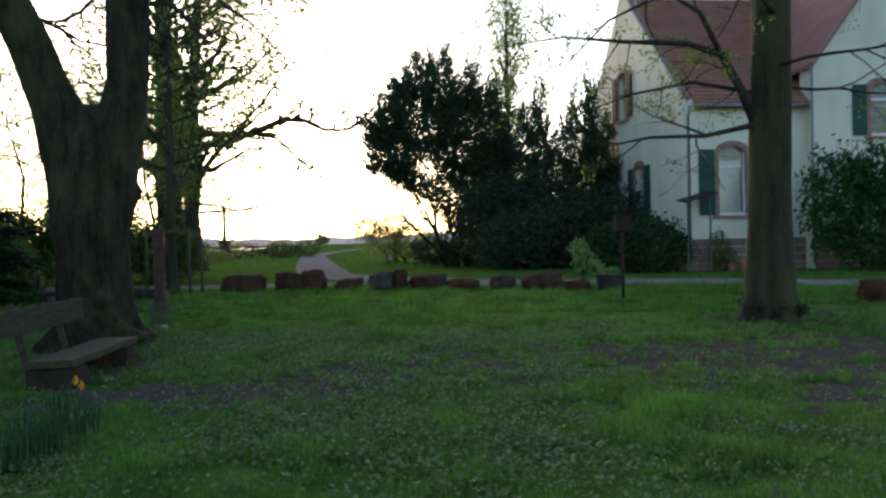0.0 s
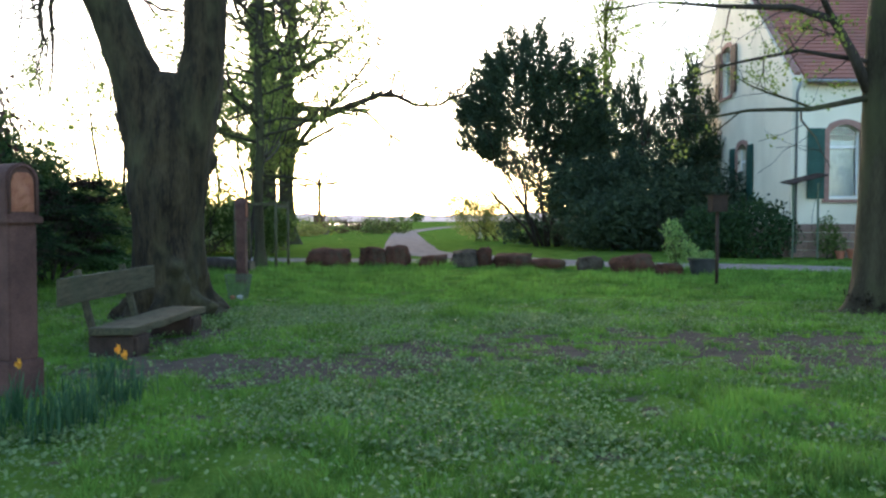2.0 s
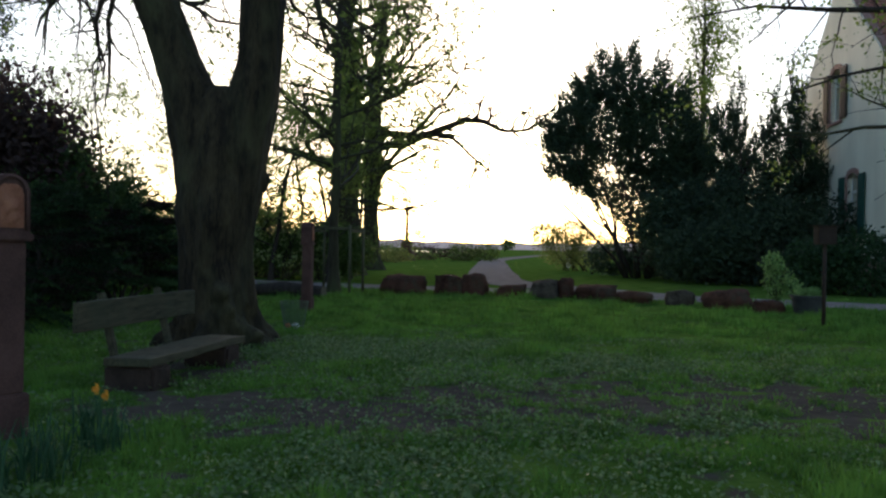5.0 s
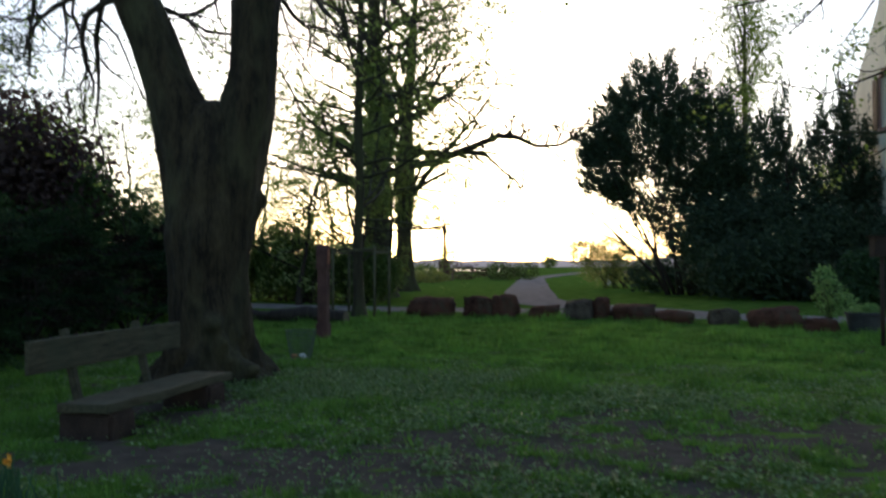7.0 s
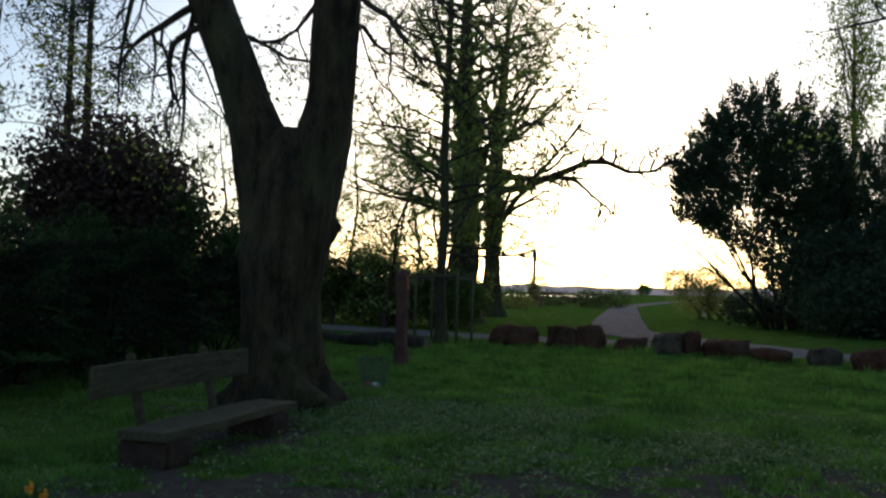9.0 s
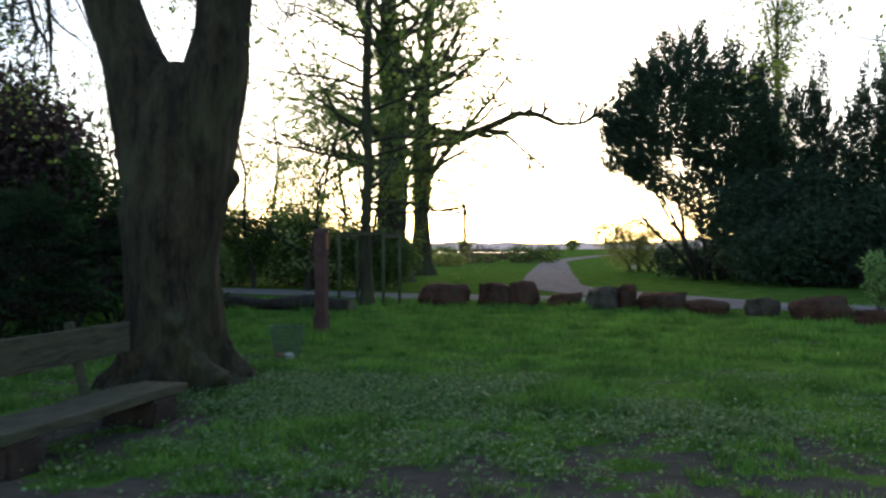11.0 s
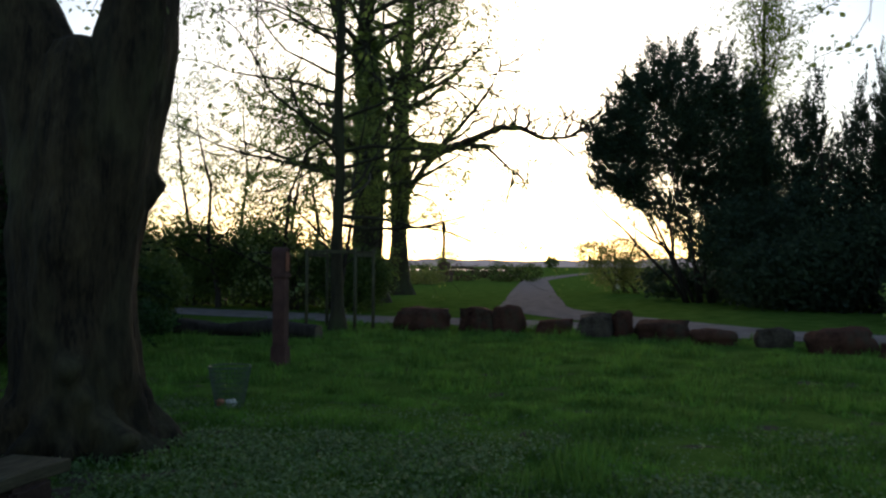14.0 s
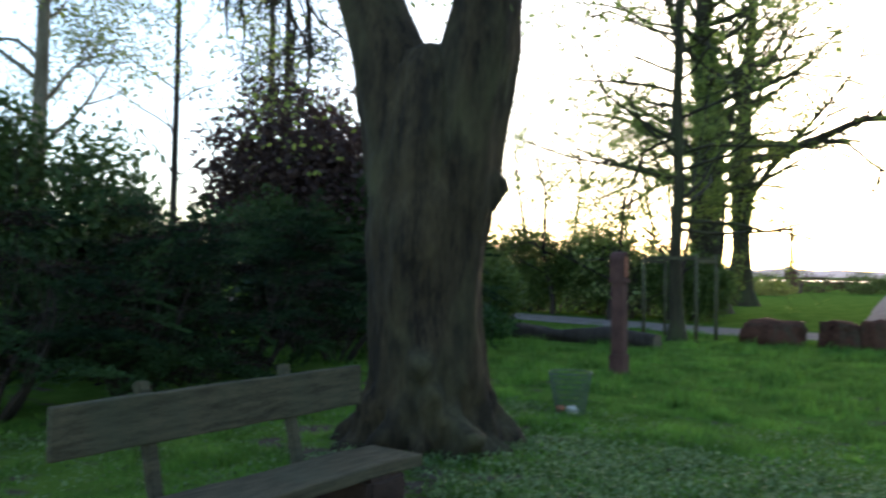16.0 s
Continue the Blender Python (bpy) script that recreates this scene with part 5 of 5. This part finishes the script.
tub = thing("planter_tub", "dark round plant tub standing on the grass", "planter", (4.9, 21.3, ground_z(4.9, 21.3)))
part("bowl", lathe([(0.0, 0.0), (0.30, 0.0), (0.37, 0.38), (0.40, 0.40), (0.40, 0.45), (0.36, 0.45), (0.34, 0.38), (0.0, 0.38)], 26), TUB, tub, smooth=False)
plants = bush("tub_flowers", "yellow-green low plants filling the tub", 4.9, 21.3, [(0, 0, 0.48, 0.32, 0.32, 0.15), (0.1, 0, 0.55, 0.2, 0.2, 0.1)], 900, 0.06, FRESH, 210, "plant")

# ---- house ----
HX, HY, HZ = 9.97, 31.5, 0.18
house = thing("house", "cream plastered house with red tiled roof and green shutters", "house", (HX, HY, HZ), turn=5.7)


def column_wall(marks, bottom, top, openings, place, thick):
    """A wall of upright strips along s with openings (s0, s1, z0, z1, arch) cut right through."""
    cuts = set(marks)
    for s0, s1, z0, z1, arch in openings:
        cuts |= set(np.linspace(s0, s1, 9 if arch else 2))
    cuts = sorted(cuts)
    V, F = [], []

    def prism(s0, s1, lo0, lo1, hi0, hi1):
        b = len(V)
        for t in (0, thick):
            V.extend([place(s0, lo0, t), place(s1, lo1, t), place(s1, hi1, t), place(s0, hi0, t)])
        F.extend([(b, b + 1, b + 2, b + 3), (b + 7, b + 6, b + 5, b + 4), (b, b + 4, b + 5, b + 1), (b + 1, b + 5, b + 6, b + 2), (b + 2, b + 6, b + 7, b + 3), (b + 3, b + 7, b + 4, b)])

    for s0, s1 in zip(cuts, cuts[1:]):
        if s1 - s0 < 1e-4:
            continue
        lo0 = lo1 = bottom
        mid = (s0 + s1) / 2
        for a, b, z0, z1, arch in sorted(openings, key=lambda o: o[2]):
            if a - 1e-6 <= mid <= b + 1e-6:
                prism(s0, s1, lo0, lo1, z0, z0)

                def crown(s):
                    return z1 + arch * (1 - (2 * (s - a) / (b - a) - 1) ** 2)

                lo0, lo1 = crown(s0), crown(s1)
        prism(s0, s1, lo0, lo1, top(s0), top(s1))
    bm = bmesh.new()
    vs = [bm.verts.new(v) for v in V]
    for f in F:
        bm.faces.new([vs[i] for i in f])
    bmesh.ops.remove_doubles(bm, verts=bm.verts[:], dist=0.0005)
    bmesh.ops.recalc_face_normals(bm, faces=bm.faces[:])
    return bm


def gable_top(v):
    return 6.72 + (13.2 - 6.72) * (1 - abs(v - 7.5) / 7.5) + 0.45 * soft(1 - abs(v - 7.5) / 1.2)


G_OPEN = [(4.75, 5.95, 2.15, 4.45, 0.2), (7.0, 8.2, 7.1, 9.2, 0.15)]
part("wall", column_wall([0, 7.5, 6.3, 8.7, 6.9, 8.1, 15.0], -0.4, gable_top, G_OPEN, lambda s, z, t: (t, s, z), 0.4), PLASTER, house, "cream plaster gable wall")
F_OPEN = [(1.42, 2.56, 2.15, 4.62, 0.28)]
part("wall", column_wall([0.4, 5.1], -0.4, lambda s: 6.7, F_OPEN, lambda s, z, t: (s, t, z), 0.4), PLASTER, house)


def cross_top(u):
    return 8.15 + (13.3 - 8.15) * (1 - abs(u - 9.0) / 3.9)


C_OPEN = [(7.5, 8.55, 5.2, 7.15, 0.12)]
part("wall", column_wall([5.1, 9.0, 12.9], -0.4, cross_top, C_OPEN, lambda s, z, t: (s, -0.6 + t, z), 0.4), PLASTER, house)
part("wall", boxed((5.1, -0.2, -0.4), (5.5, 0.4, 8.1)), PLASTER, house)
part("wall", boxed((12.5, -0.2, -0.4), (12.9, 14.6, 7.9)), PLASTER, house)
part("wall", boxed((0.4, 14.6, -0.4), (12.9, 15.0, 6.7)), PLASTER, house)
part("floor", boxed((0.4, 0.4, 0.9), (12.5, 14.6, 1.1)), DARK_ROOM, house)
part("ceiling", boxed((0.4, 0.4, 6.0), (12.5, 14.6, 6.2)), DARK_ROOM, house)


def slab(p, q, r, s, thick):
    """A slab on four corners, thickened downwards."""
    V = [Vector(a) for a in (p, q, r, s)]
    V += [v - Vector((0, 0, thick)) for v in V]
    return V, [(0, 1, 2, 3), (7, 6, 5, 4), (0, 4, 5, 1), (1, 5, 6, 2), (2, 6, 7, 3), (3, 7, 4, 0)]


roof = part("roof", slab((0.42, -0.35, 6.55), (12.9, -0.35, 6.55), (12.9, 7.5, 12.85), (0.42, 7.5, 12.85), 0.18), TILE, house, "faded red tiled roof")
part("roof", slab((12.9, 15.35, 6.55), (0.42, 15.35, 6.55), (0.42, 7.5, 12.85), (12.9, 7.5, 12.85), 0.18), TILE, house)
cr = part("roof", slab((4.95, -0.85, 8.02), (4.95, 7.0, 8.02), (9.0, 7.0, 13.55), (9.0, -0.85, 13.55), 0.16), TILE, house)
part("roof", slab((13.05, 7.0, 8.02), (13.05, -0.85, 8.02), (9.0, -0.85, 13.55), (9.0, 7.0, 13.55), 0.16), TILE, house)


def tile_rows(u0, u1, v0, z0, v1, z1, step=0.30, width=0.24):
    """Overlapping tiles in rows up a slope, as one joined field."""
    V, F = [], []
    r = np.random.default_rng(17)
    length = math.hypot(v1 - v0, z1 - z0)
    cv, cz = (v1 - v0) / length, (z1 - z0) / length
    for i in range(int(length / step)):
        d0 = i * step
        off = width / 2 if i % 2 else 0
        for k in range(int((u1 - u0) / width)):
            a = u0 + off + k * width
            b = min(a + width * 0.96, u1)
            if b <= a:
                continue
            lift = 0.055 + r.uniform(0, 0.012)
            base = len(V)
            for uu, d, h in ((a, d0, lift), (b, d0, lift), (b, d0 + step, 0.015), (a, d0 + step, 0.015), (a, d0, 0.01), (b, d0, 0.01)):
                V.append((uu, v0 + cv * d - cz * h, z0 + cz * d + cv * h))
            F += [(base, base + 1, base + 2, base + 3), (base, base + 4, base + 5, base + 1)]
    return V, F


tagged(part("roof_tiles", tile_rows(0.45, 8.0, -0.35, 6.55, 7.45, 12.82), TILE, roof), kind="stuff")
ridge = part("ridge_cap", tubes([[((0.42, 7.5, 12.87), 0.10), ((12.9, 7.5, 12.87), 0.10)]], 10), TILE, roof, smooth=True)
cop = [[((0.2, 0.0, 6.78), 0.13), ((0.2, 6.4, 12.3), 0.13), ((0.2, 7.5, 13.72), 0.13)], [((0.2, 15.0, 6.78), 0.13), ((0.2, 8.6, 12.3), 0.13), ((0.2, 7.5, 13.72), 0.13)]]
for line in cop:
    part("coping", tubes([line], 6), FRAME_STONE, house, "weathered stone gable coping")
part("bargeboard", tubes([[((4.95, -0.8, 8.0), 0.10), ((9.0, -0.8, 13.5), 0.10)]], 4), FRAME_STONE, house)
part("bargeboard", tubes([[((13.05, -0.8, 8.0), 0.10), ((9.0, -0.8, 13.5), 0.10)]], 4), FRAME_STONE, house)
part("gutter", tubes([[((0.3, -0.42, 6.47), 0.07), ((5.0, -0.42, 6.44), 0.07)]], 10), ZINC, house, "grey zinc gutter", True)
part("downpipe", tubes([[((0.16, -0.40, 6.45), 0.05), ((0.16, -0.10, 6.1), 0.05), ((0.16, -0.09, 0.1), 0.05)]], 10), ZINC, house, "grey zinc downpipe", True)
part("downpipe", tubes([[((4.98, -0.72, 8.0), 0.05), ((4.98, -0.72, 0.1), 0.05)]], 10), ZINC, house, "grey zinc downpipe", True)

STONE_MESH = {}


def plinth_stones(s0, s1, to, seed):
    r = np.random.default_rng(seed)
    for row in range(4):
        s = s0 - (0.25 if row % 2 else 0.0)
        while s < s1:
            ln = r.choice([0.42, 0.52, 0.62])
            a, b = max(s, s0), min(s + ln - 0.02, s1)
            if b - a > 0.08:
                key = round(b - a, 2)
                if key not in STONE_MESH:
                    bm = boxed((0, -0.06, 0), (key, 0.02, 0.31), 0.018)
                    me = bpy.data.meshes.new("stone")
                    bm.to_mesh(me)
                    bm.free()
                    me.materials.append(FOUND_STONE)
                    STONE_MESH[key] = me
                ob = new("stone", STONE_MESH[key])
                ob.parent = house
                ob.matrix_local = to(a, -0.12 + row * 0.33) @ Matrix.Diagonal((1, r.uniform(0.8, 1.3), 1, 1))
            s += ln


GLASS = bpy.data.materials.new("window_glass")
GLASS.use_nodes = True
gb = GLASS.node_tree.nodes["Principled BSDF"]
gb.inputs["Transmission Weight"].default_value, gb.inputs["Roughness"].default_value, gb.inputs["Base Color"].default_value = 1.0, 0.02, (0.9, 0.95, 0.95, 1)


def house_window(s0, s1, z0, z1, arch, to, label, shutters, curtain=True, paint=SHUTTER, paint_name="dark green painted shutter"):
    """Stone surround, white sash, panes, sill and shutters; to(s, z, t) lays it on its wall, t out of the wall negative."""
    win = new("window")
    win.parent = house
    tagged(win, label)

    def slab3(a, b, c, d, t0, t1):
        V = [to(s, z, t) for t in (t0, t1) for s, z in ((a, c), (b, c), (b, d), (a, d))]
        bm = bmesh.new()
        vs = [bm.verts.new(v) for v in V]
        for f in ((0, 1, 2, 3), (7, 6, 5, 4), (0, 4, 5, 1), (1, 5, 6, 2), (2, 6, 7, 3), (3, 7, 4, 0)):
            bm.faces.new([vs[i] for i in f])
        bmesh.ops.recalc_face_normals(bm, faces=bm.faces[:])
        bmesh.ops.bevel(bm, geom=bm.edges[:], offset=0.006, segments=1, affect="EDGES", clamp_overlap=True)
        return bm

    w = 0.20
    part("jamb", slab3(s0 - w, s0, z0 - 0.05, z1 + 0.02, -0.04, 0.10), FRAME_STONE, win, "pink stone jamb")
    part("jamb", slab3(s1, s1 + w, z0 - 0.05, z1 + 0.02, -0.04, 0.10), FRAME_STONE, win, "pink stone jamb")
    part("sill", slab3(s0 - w - 0.06, s1 + w + 0.06, z0 - 0.17, z0 - 0.05, -0.10, 0.14), FRAME_STONE, win, "pink stone sill")
    pts = [(s, z1 + arch * (1 - (2 * (s - s0) / (s1 - s0) - 1) ** 2)) for s in np.linspace(s0, s1, 9)]
    bm = bmesh.new()
    outer = [(s0 - w, z1 + 0.02), *[(s0 - w + (s1 - s0 + 2 * w) * i / 8, pts[i][1] + 0.20) for i in range(1, 8)], (s1 + w, z1 + 0.02)]
    for t in (-0.045, 0.10):
        lo = [bm.verts.new(to(s, z, t)) for s, z in pts]
        hi = [bm.verts.new(to(s, z, t)) for s, z in outer]
        for i in range(8):
            bm.faces.new((lo[i], lo[i + 1], hi[i + 1], hi[i]))
        if t < 0:
            l0, h0 = lo, hi
    for i in range(8):
        bm.faces.new((l0[i], lo[i], lo[i + 1], l0[i + 1]))
        bm.faces.new((h0[i], h0[i + 1], hi[i + 1], hi[i]))
    bmesh.ops.recalc_face_normals(bm, faces=bm.faces[:])
    part("arch", bm, FRAME_STONE, win, "pink stone window arch")
    top = z1 + arch
    cross = z0 + (top - z0) * 0.70
    for a, b, c, d in ((s0, s0 + 0.07, z0, top), (s1 - 0.07, s1, z0, top), (s0, s1, z0, z0 + 0.08), (s0, s1, cross - 0.05, cross + 0.05), (s0, s1, top - 0.07, top)):
        part("window_frame", slab3(a, b, c, d, 0.16, 0.22), WHITE_PAINT, win, "white painted frame")
    for a, b, c, d in ((s0 + 0.07, s1 - 0.07, z0 + 0.08, cross - 0.05), (s0 + 0.07, s1 - 0.07, cross + 0.05, top - 0.07)):
        pane = part("pane", slab3(a, b, c, d, 0.185, 0.195), GLASS, win)
        pane.visible_shadow = False
    if curtain:
        part("curtain", slab3(s0 + 0.05, s1 - 0.05, z0 + 0.05, cross + 0.25, 0.34, 0.36), CURTAIN, win, "pale curtain")
    sw = (s1 - s0) * 0.56
    for a in ([s0 - w - sw] if "l" in shutters else []) + ([s1 + w] if "r" in shutters else []):
        sh = part("shutter", slab3(a, a + sw, z0 - 0.02, z1 + arch * 0.5, -0.09, -0.05), paint, win, paint_name)
        n = 22
        for i in range(n):
            zz = z0 + 0.08 + (z1 - z0 - 0.12) * i / n
            part("slat", slab3(a + 0.06, a + sw - 0.06, zz, zz + (z1 - z0) / n * 0.6, -0.105, -0.085), paint, sh)
    return win


house_window(1.42, 2.56, 2.15, 4.62, 0.28, lambda s, z, t: (s, t, z), "arched window with white sashes and a green shutter", "l")
house_window(7.5, 8.55, 5.2, 7.15, 0.12, lambda s, z, t: (s, -0.6 + t, z), "upper window with green shutters", "lr", False)
house_window(4.75, 5.95, 2.15, 4.45, 0.2, lambda s, z, t: (t, s, z), "gable window with green shutters in pink stone", "lr", False)
house_window(7.0, 8.2, 7.1, 9.2, 0.15, lambda s, z, t: (t, s, z), "upper gable window with weathered shutters", "lr", False, SHUTTER_OLD, "weathered brown shutter")

canopy = thing("lean_to_canopy", "small green timber lean-to beside the house wall", "canopy", (HX + 0.15, HY - 1.0, 0.12), turn=5.7)
for px in (-0.35, 0.55):
    part("post", boxed((px - 0.03, -0.03, -0.1), (px + 0.03, 0.03, 2.75), 0.008), WOOD_GREEN, canopy)
bm = boxed((-0.62, -0.30, -0.02), (0.80, 0.60, 0.02), 0.008)
bmesh.ops.transform(bm, matrix=pose(0.05, 0.1, 2.86, 8, -14, 0), verts=bm.verts[:])
part("roof_board", bm, WOOD_BROWN, canopy)
for i, (px, py, s) in enumerate(((HX + 1.5, HY - 0.9, 0.16), (HX + 1.95, HY - 0.85, 0.20))):
    pot = thing("flower_pot", "terracotta flower pot by the house wall", "flower pot", (px, py, ground_z(px, py)), "pots by the house wall")
    part("pot", lathe([(0.0, 0.0), (s * 0.7, 0.0), (s, s * 1.5), (s * 1.12, s * 1.5), (s * 1.12, s * 1.8), (s * 0.9, s * 1.8), (0.0, s * 1.6)], 18), TERRACOTTA, pot)
bush("climbing_shrub", "light green shrub growing against the lean-to", HX + 1.1, HY - 0.75, [(0, 0, 0.8, 0.45, 0.35, 0.8), (0.4, 0, 0.5, 0.35, 0.3, 0.5)], 1400, 0.10, SHRUB, 220)

# ---- daffodils by the pillar ----
rng = np.random.default_rng(230)
for i, (x, y, blooms) in enumerate(((-2.5, 5.5, 2), (-2.7, 5.1, 0), (-2.45, 4.85, 0), (-3.0, 4.8, 1), (-2.9, 4.35, 0), (-2.85, 5.75, 0), (-2.6, 4.55, 0))):
    d = thing("daffodil_clump", "clump of daffodils with tall strap leaves" if blooms else "tuft of tall strap leaves without blooms", "flower", (x, y, ground_z(x, y)), "daffodils by the pillar")
    q = []
    for _ in range(42):
        a, h, lean = rng.uniform(0, 6.28), rng.uniform(0.2, 0.42), rng.uniform(0.02, 0.18)
        c = np.array([rng.normal() * 0.07, rng.normal() * 0.07, 0])
        w = np.array([-math.sin(a), math.cos(a), 0]) * 0.007
        o = np.array([math.cos(a), math.sin(a), 0])
        m, t = c + o * lean * 0.3 + [0, 0, h * 0.6], c + o * lean + [0, 0, h]
        q += [c - w, c + w, m + w, m - w, m - w, m + w, t + w * 0.3, t - w * 0.3]
    part("foliage", quads_mesh("foliage", q, DAFF_LEAF), parent=d)
    for b in range(blooms):
        bx, by, bz = rng.normal() * 0.06, rng.normal() * 0.06, rng.uniform(0.40, 0.5)
        part("stalk", tubes([[((bx * 0.5, by * 0.5, 0), 0.005), ((bx, by, bz), 0.004)]], 5), DAFF_LEAF, d)
        q = []
        for k in range(6):
            a = k * math.pi / 3
            o, w = np.array([math.cos(a) * 0.5, -0.2, math.sin(a)]), np.array([-math.sin(a) * 0.5, 0, math.cos(a)])
            c = np.array([bx, by, bz])
            q += [c, c + o * 0.025 + w * 0.015, c + o * 0.05, c + o * 0.025 - w * 0.015]
        fl2 = part("petals", quads_mesh("petals", q, PETAL), parent=d, label="orange-yellow petals")
        V, F = lathe([(0.008, 0.0), (0.014, 0.02), (0.02, 0.03)], 10)
        part("trumpet", ([Vector((bx + vx, by - 0.005 - vz, bz + vy)) for vx, vy, vz in V], F), PETAL, fl2)

# ---- grass blades and low leaves ----
GX0, GX1, GY0, GY1, GS = -12.0, 14.0, -2.0, 27.5, 0.15
gxs, gys = np.arange(GX0, GX1 + GS, GS), np.arange(GY0, GY1 + GS, GS)
BARE = np.array([[bare(x, y) for x in gxs] for y in gys])
LEAFY = np.array([[leafy(x, y) for x in gxs] for y in gys])
TUFT = np.array([[noise.fractal(Vector((x * 1.1, y * 1.1, 5)), 0.7, 2.1, 3) for x in gxs] for y in gys])
LEVEL = np.array([[ground_z(x, y) for x in gxs] for y in gys])
PGAP = np.array([[path_gap(x, y) for x in gxs] for y in gys])


def at_grid(field, x, y):
    return field[np.clip(((y - GY0) / GS + 0.5).astype(int), 0, len(gys) - 1), np.clip(((x - GX0) / GS + 0.5).astype(int), 0, len(gxs) - 1)]


rng = np.random.default_rng(240)


def blades(n, x0, x1, y0, y1, h, w):
    x, y = rng.uniform(x0, x1, n), rng.uniform(y0, y1, n)
    keep = (rng.uniform(0, 1, n) > at_grid(BARE, x, y) * 0.95) & (at_grid(PGAP, x, y) > 0.05)
    x, y = x[keep], y[keep]
    n = len(x)
    tuft = 1 + 2.4 * at_grid(TUFT, x, y) - 0.5 * at_grid(LEAFY, x, y)
    hh = h * np.clip(tuft, 0.35, 3.0) * rng.uniform(0.5, 1.3, n) * (1 - 0.5 * at_grid(BARE, x, y))
    a, lean = rng.uniform(0, 6.28, n), rng.uniform(0.1, 0.9, n) * hh
    z = at_grid(LEVEL, x, y) - 0.015
    wx, wy = -np.sin(a) * w, np.cos(a) * w
    return np.stack([np.stack([x - wx, y - wy, z], 1), np.stack([x + wx, y + wy, z], 1), np.stack([x + np.cos(a) * lean, y + np.sin(a) * lean, z + hh], 1)], axis=1).reshape(-1, 3)


tri = np.concatenate([blades(60000, -6, 8, -1.5, 2.5, 0.05, 0.009), blades(240000, -6, 8, 2.5, 9, 0.052, 0.0065), blades(140000, -9, 11, 9, 15, 0.065, 0.010), blades(90000, -12, 14, 15, 27.5, 0.09, 0.014)])


def tufts(n, per, x0, x1, y0, y1, h, w):
    """Clumps of longer blades that stand out of the lawn."""
    cx, cy = rng.uniform(x0, x1, n), rng.uniform(y0, y1, n)
    keep = (at_grid(BARE, cx, cy) < rng.uniform(0.3, 0.95, n)) & (at_grid(TUFT, cx, cy) > -0.12)
    cx, cy = np.repeat(cx[keep], per), np.repeat(cy[keep], per)
    m = len(cx)
    a, d = rng.uniform(0, 6.28, m), np.abs(rng.normal(size=m)) * 0.05
    x, y, hh = cx + np.cos(a) * d, cy + np.sin(a) * d, h * rng.uniform(0.4, 1.2, m)
    z = at_grid(LEVEL, x, y) - 0.015
    lean = hh * rng.uniform(0.3, 1.0, m)
    wx, wy = -np.sin(a) * w, np.cos(a) * w
    return np.stack([np.stack([x - wx, y - wy, z], 1), np.stack([x + wx, y + wy, z], 1), np.stack([x + np.cos(a) * lean, y + np.sin(a) * lean, z + hh], 1)], axis=1).reshape(-1, 3)


tri = np.concatenate([tri, tufts(5600, 22, -7, 9, 1.0, 11, 0.105, 0.008), tufts(1600, 20, -9, 11, 11, 20, 0.12, 0.012)])
tagged(new("grass", quads_mesh("grass", tri, GRASS, 3)), "short green spring grass blades over the lawn", "grass", kind="stuff")
n = 560000
cx, cy = rng.uniform(-8, 10, n // 12), rng.uniform(1.5, 14, n // 12)
x, y = np.repeat(cx, 12) + rng.normal(size=len(cx) * 12) * 0.075, np.repeat(cy, 12) + rng.normal(size=len(cx) * 12) * 0.075
n = len(x)
keep = rng.uniform(0, 1, n) < (0.06 + 0.62 * at_grid(LEAFY, x, y)) * (at_grid(PGAP, x, y) > 0.05) * np.clip(1.15 - 1.3 * at_grid(BARE, x, y), 0.16, 1)
x, y = x[keep], y[keep]
pts = np.stack([x, y, at_grid(LEVEL, x, y) + rng.uniform(0.02, 0.09, len(x))], 1)
tagged(new("low_leaves", quads_mesh("low_leaves", leaf_quads(rng, pts, 0.035, 0.8, 0.5), COVER)), "low pale-green leaves spreading over the lawn", "ground cover", kind="stuff")

# ---- stones of the house plinth ----
plinth_stones(0.0, 5.0, lambda s, z: pose(s, 0, z), 31)
plinth_stones(5.1, 12.9, lambda s, z: pose(s, -0.6, z), 32)
plinth_stones(0.0, 9.0, lambda s, z: pose(0, 9.0 - s, z, 0, 0, -90), 33)
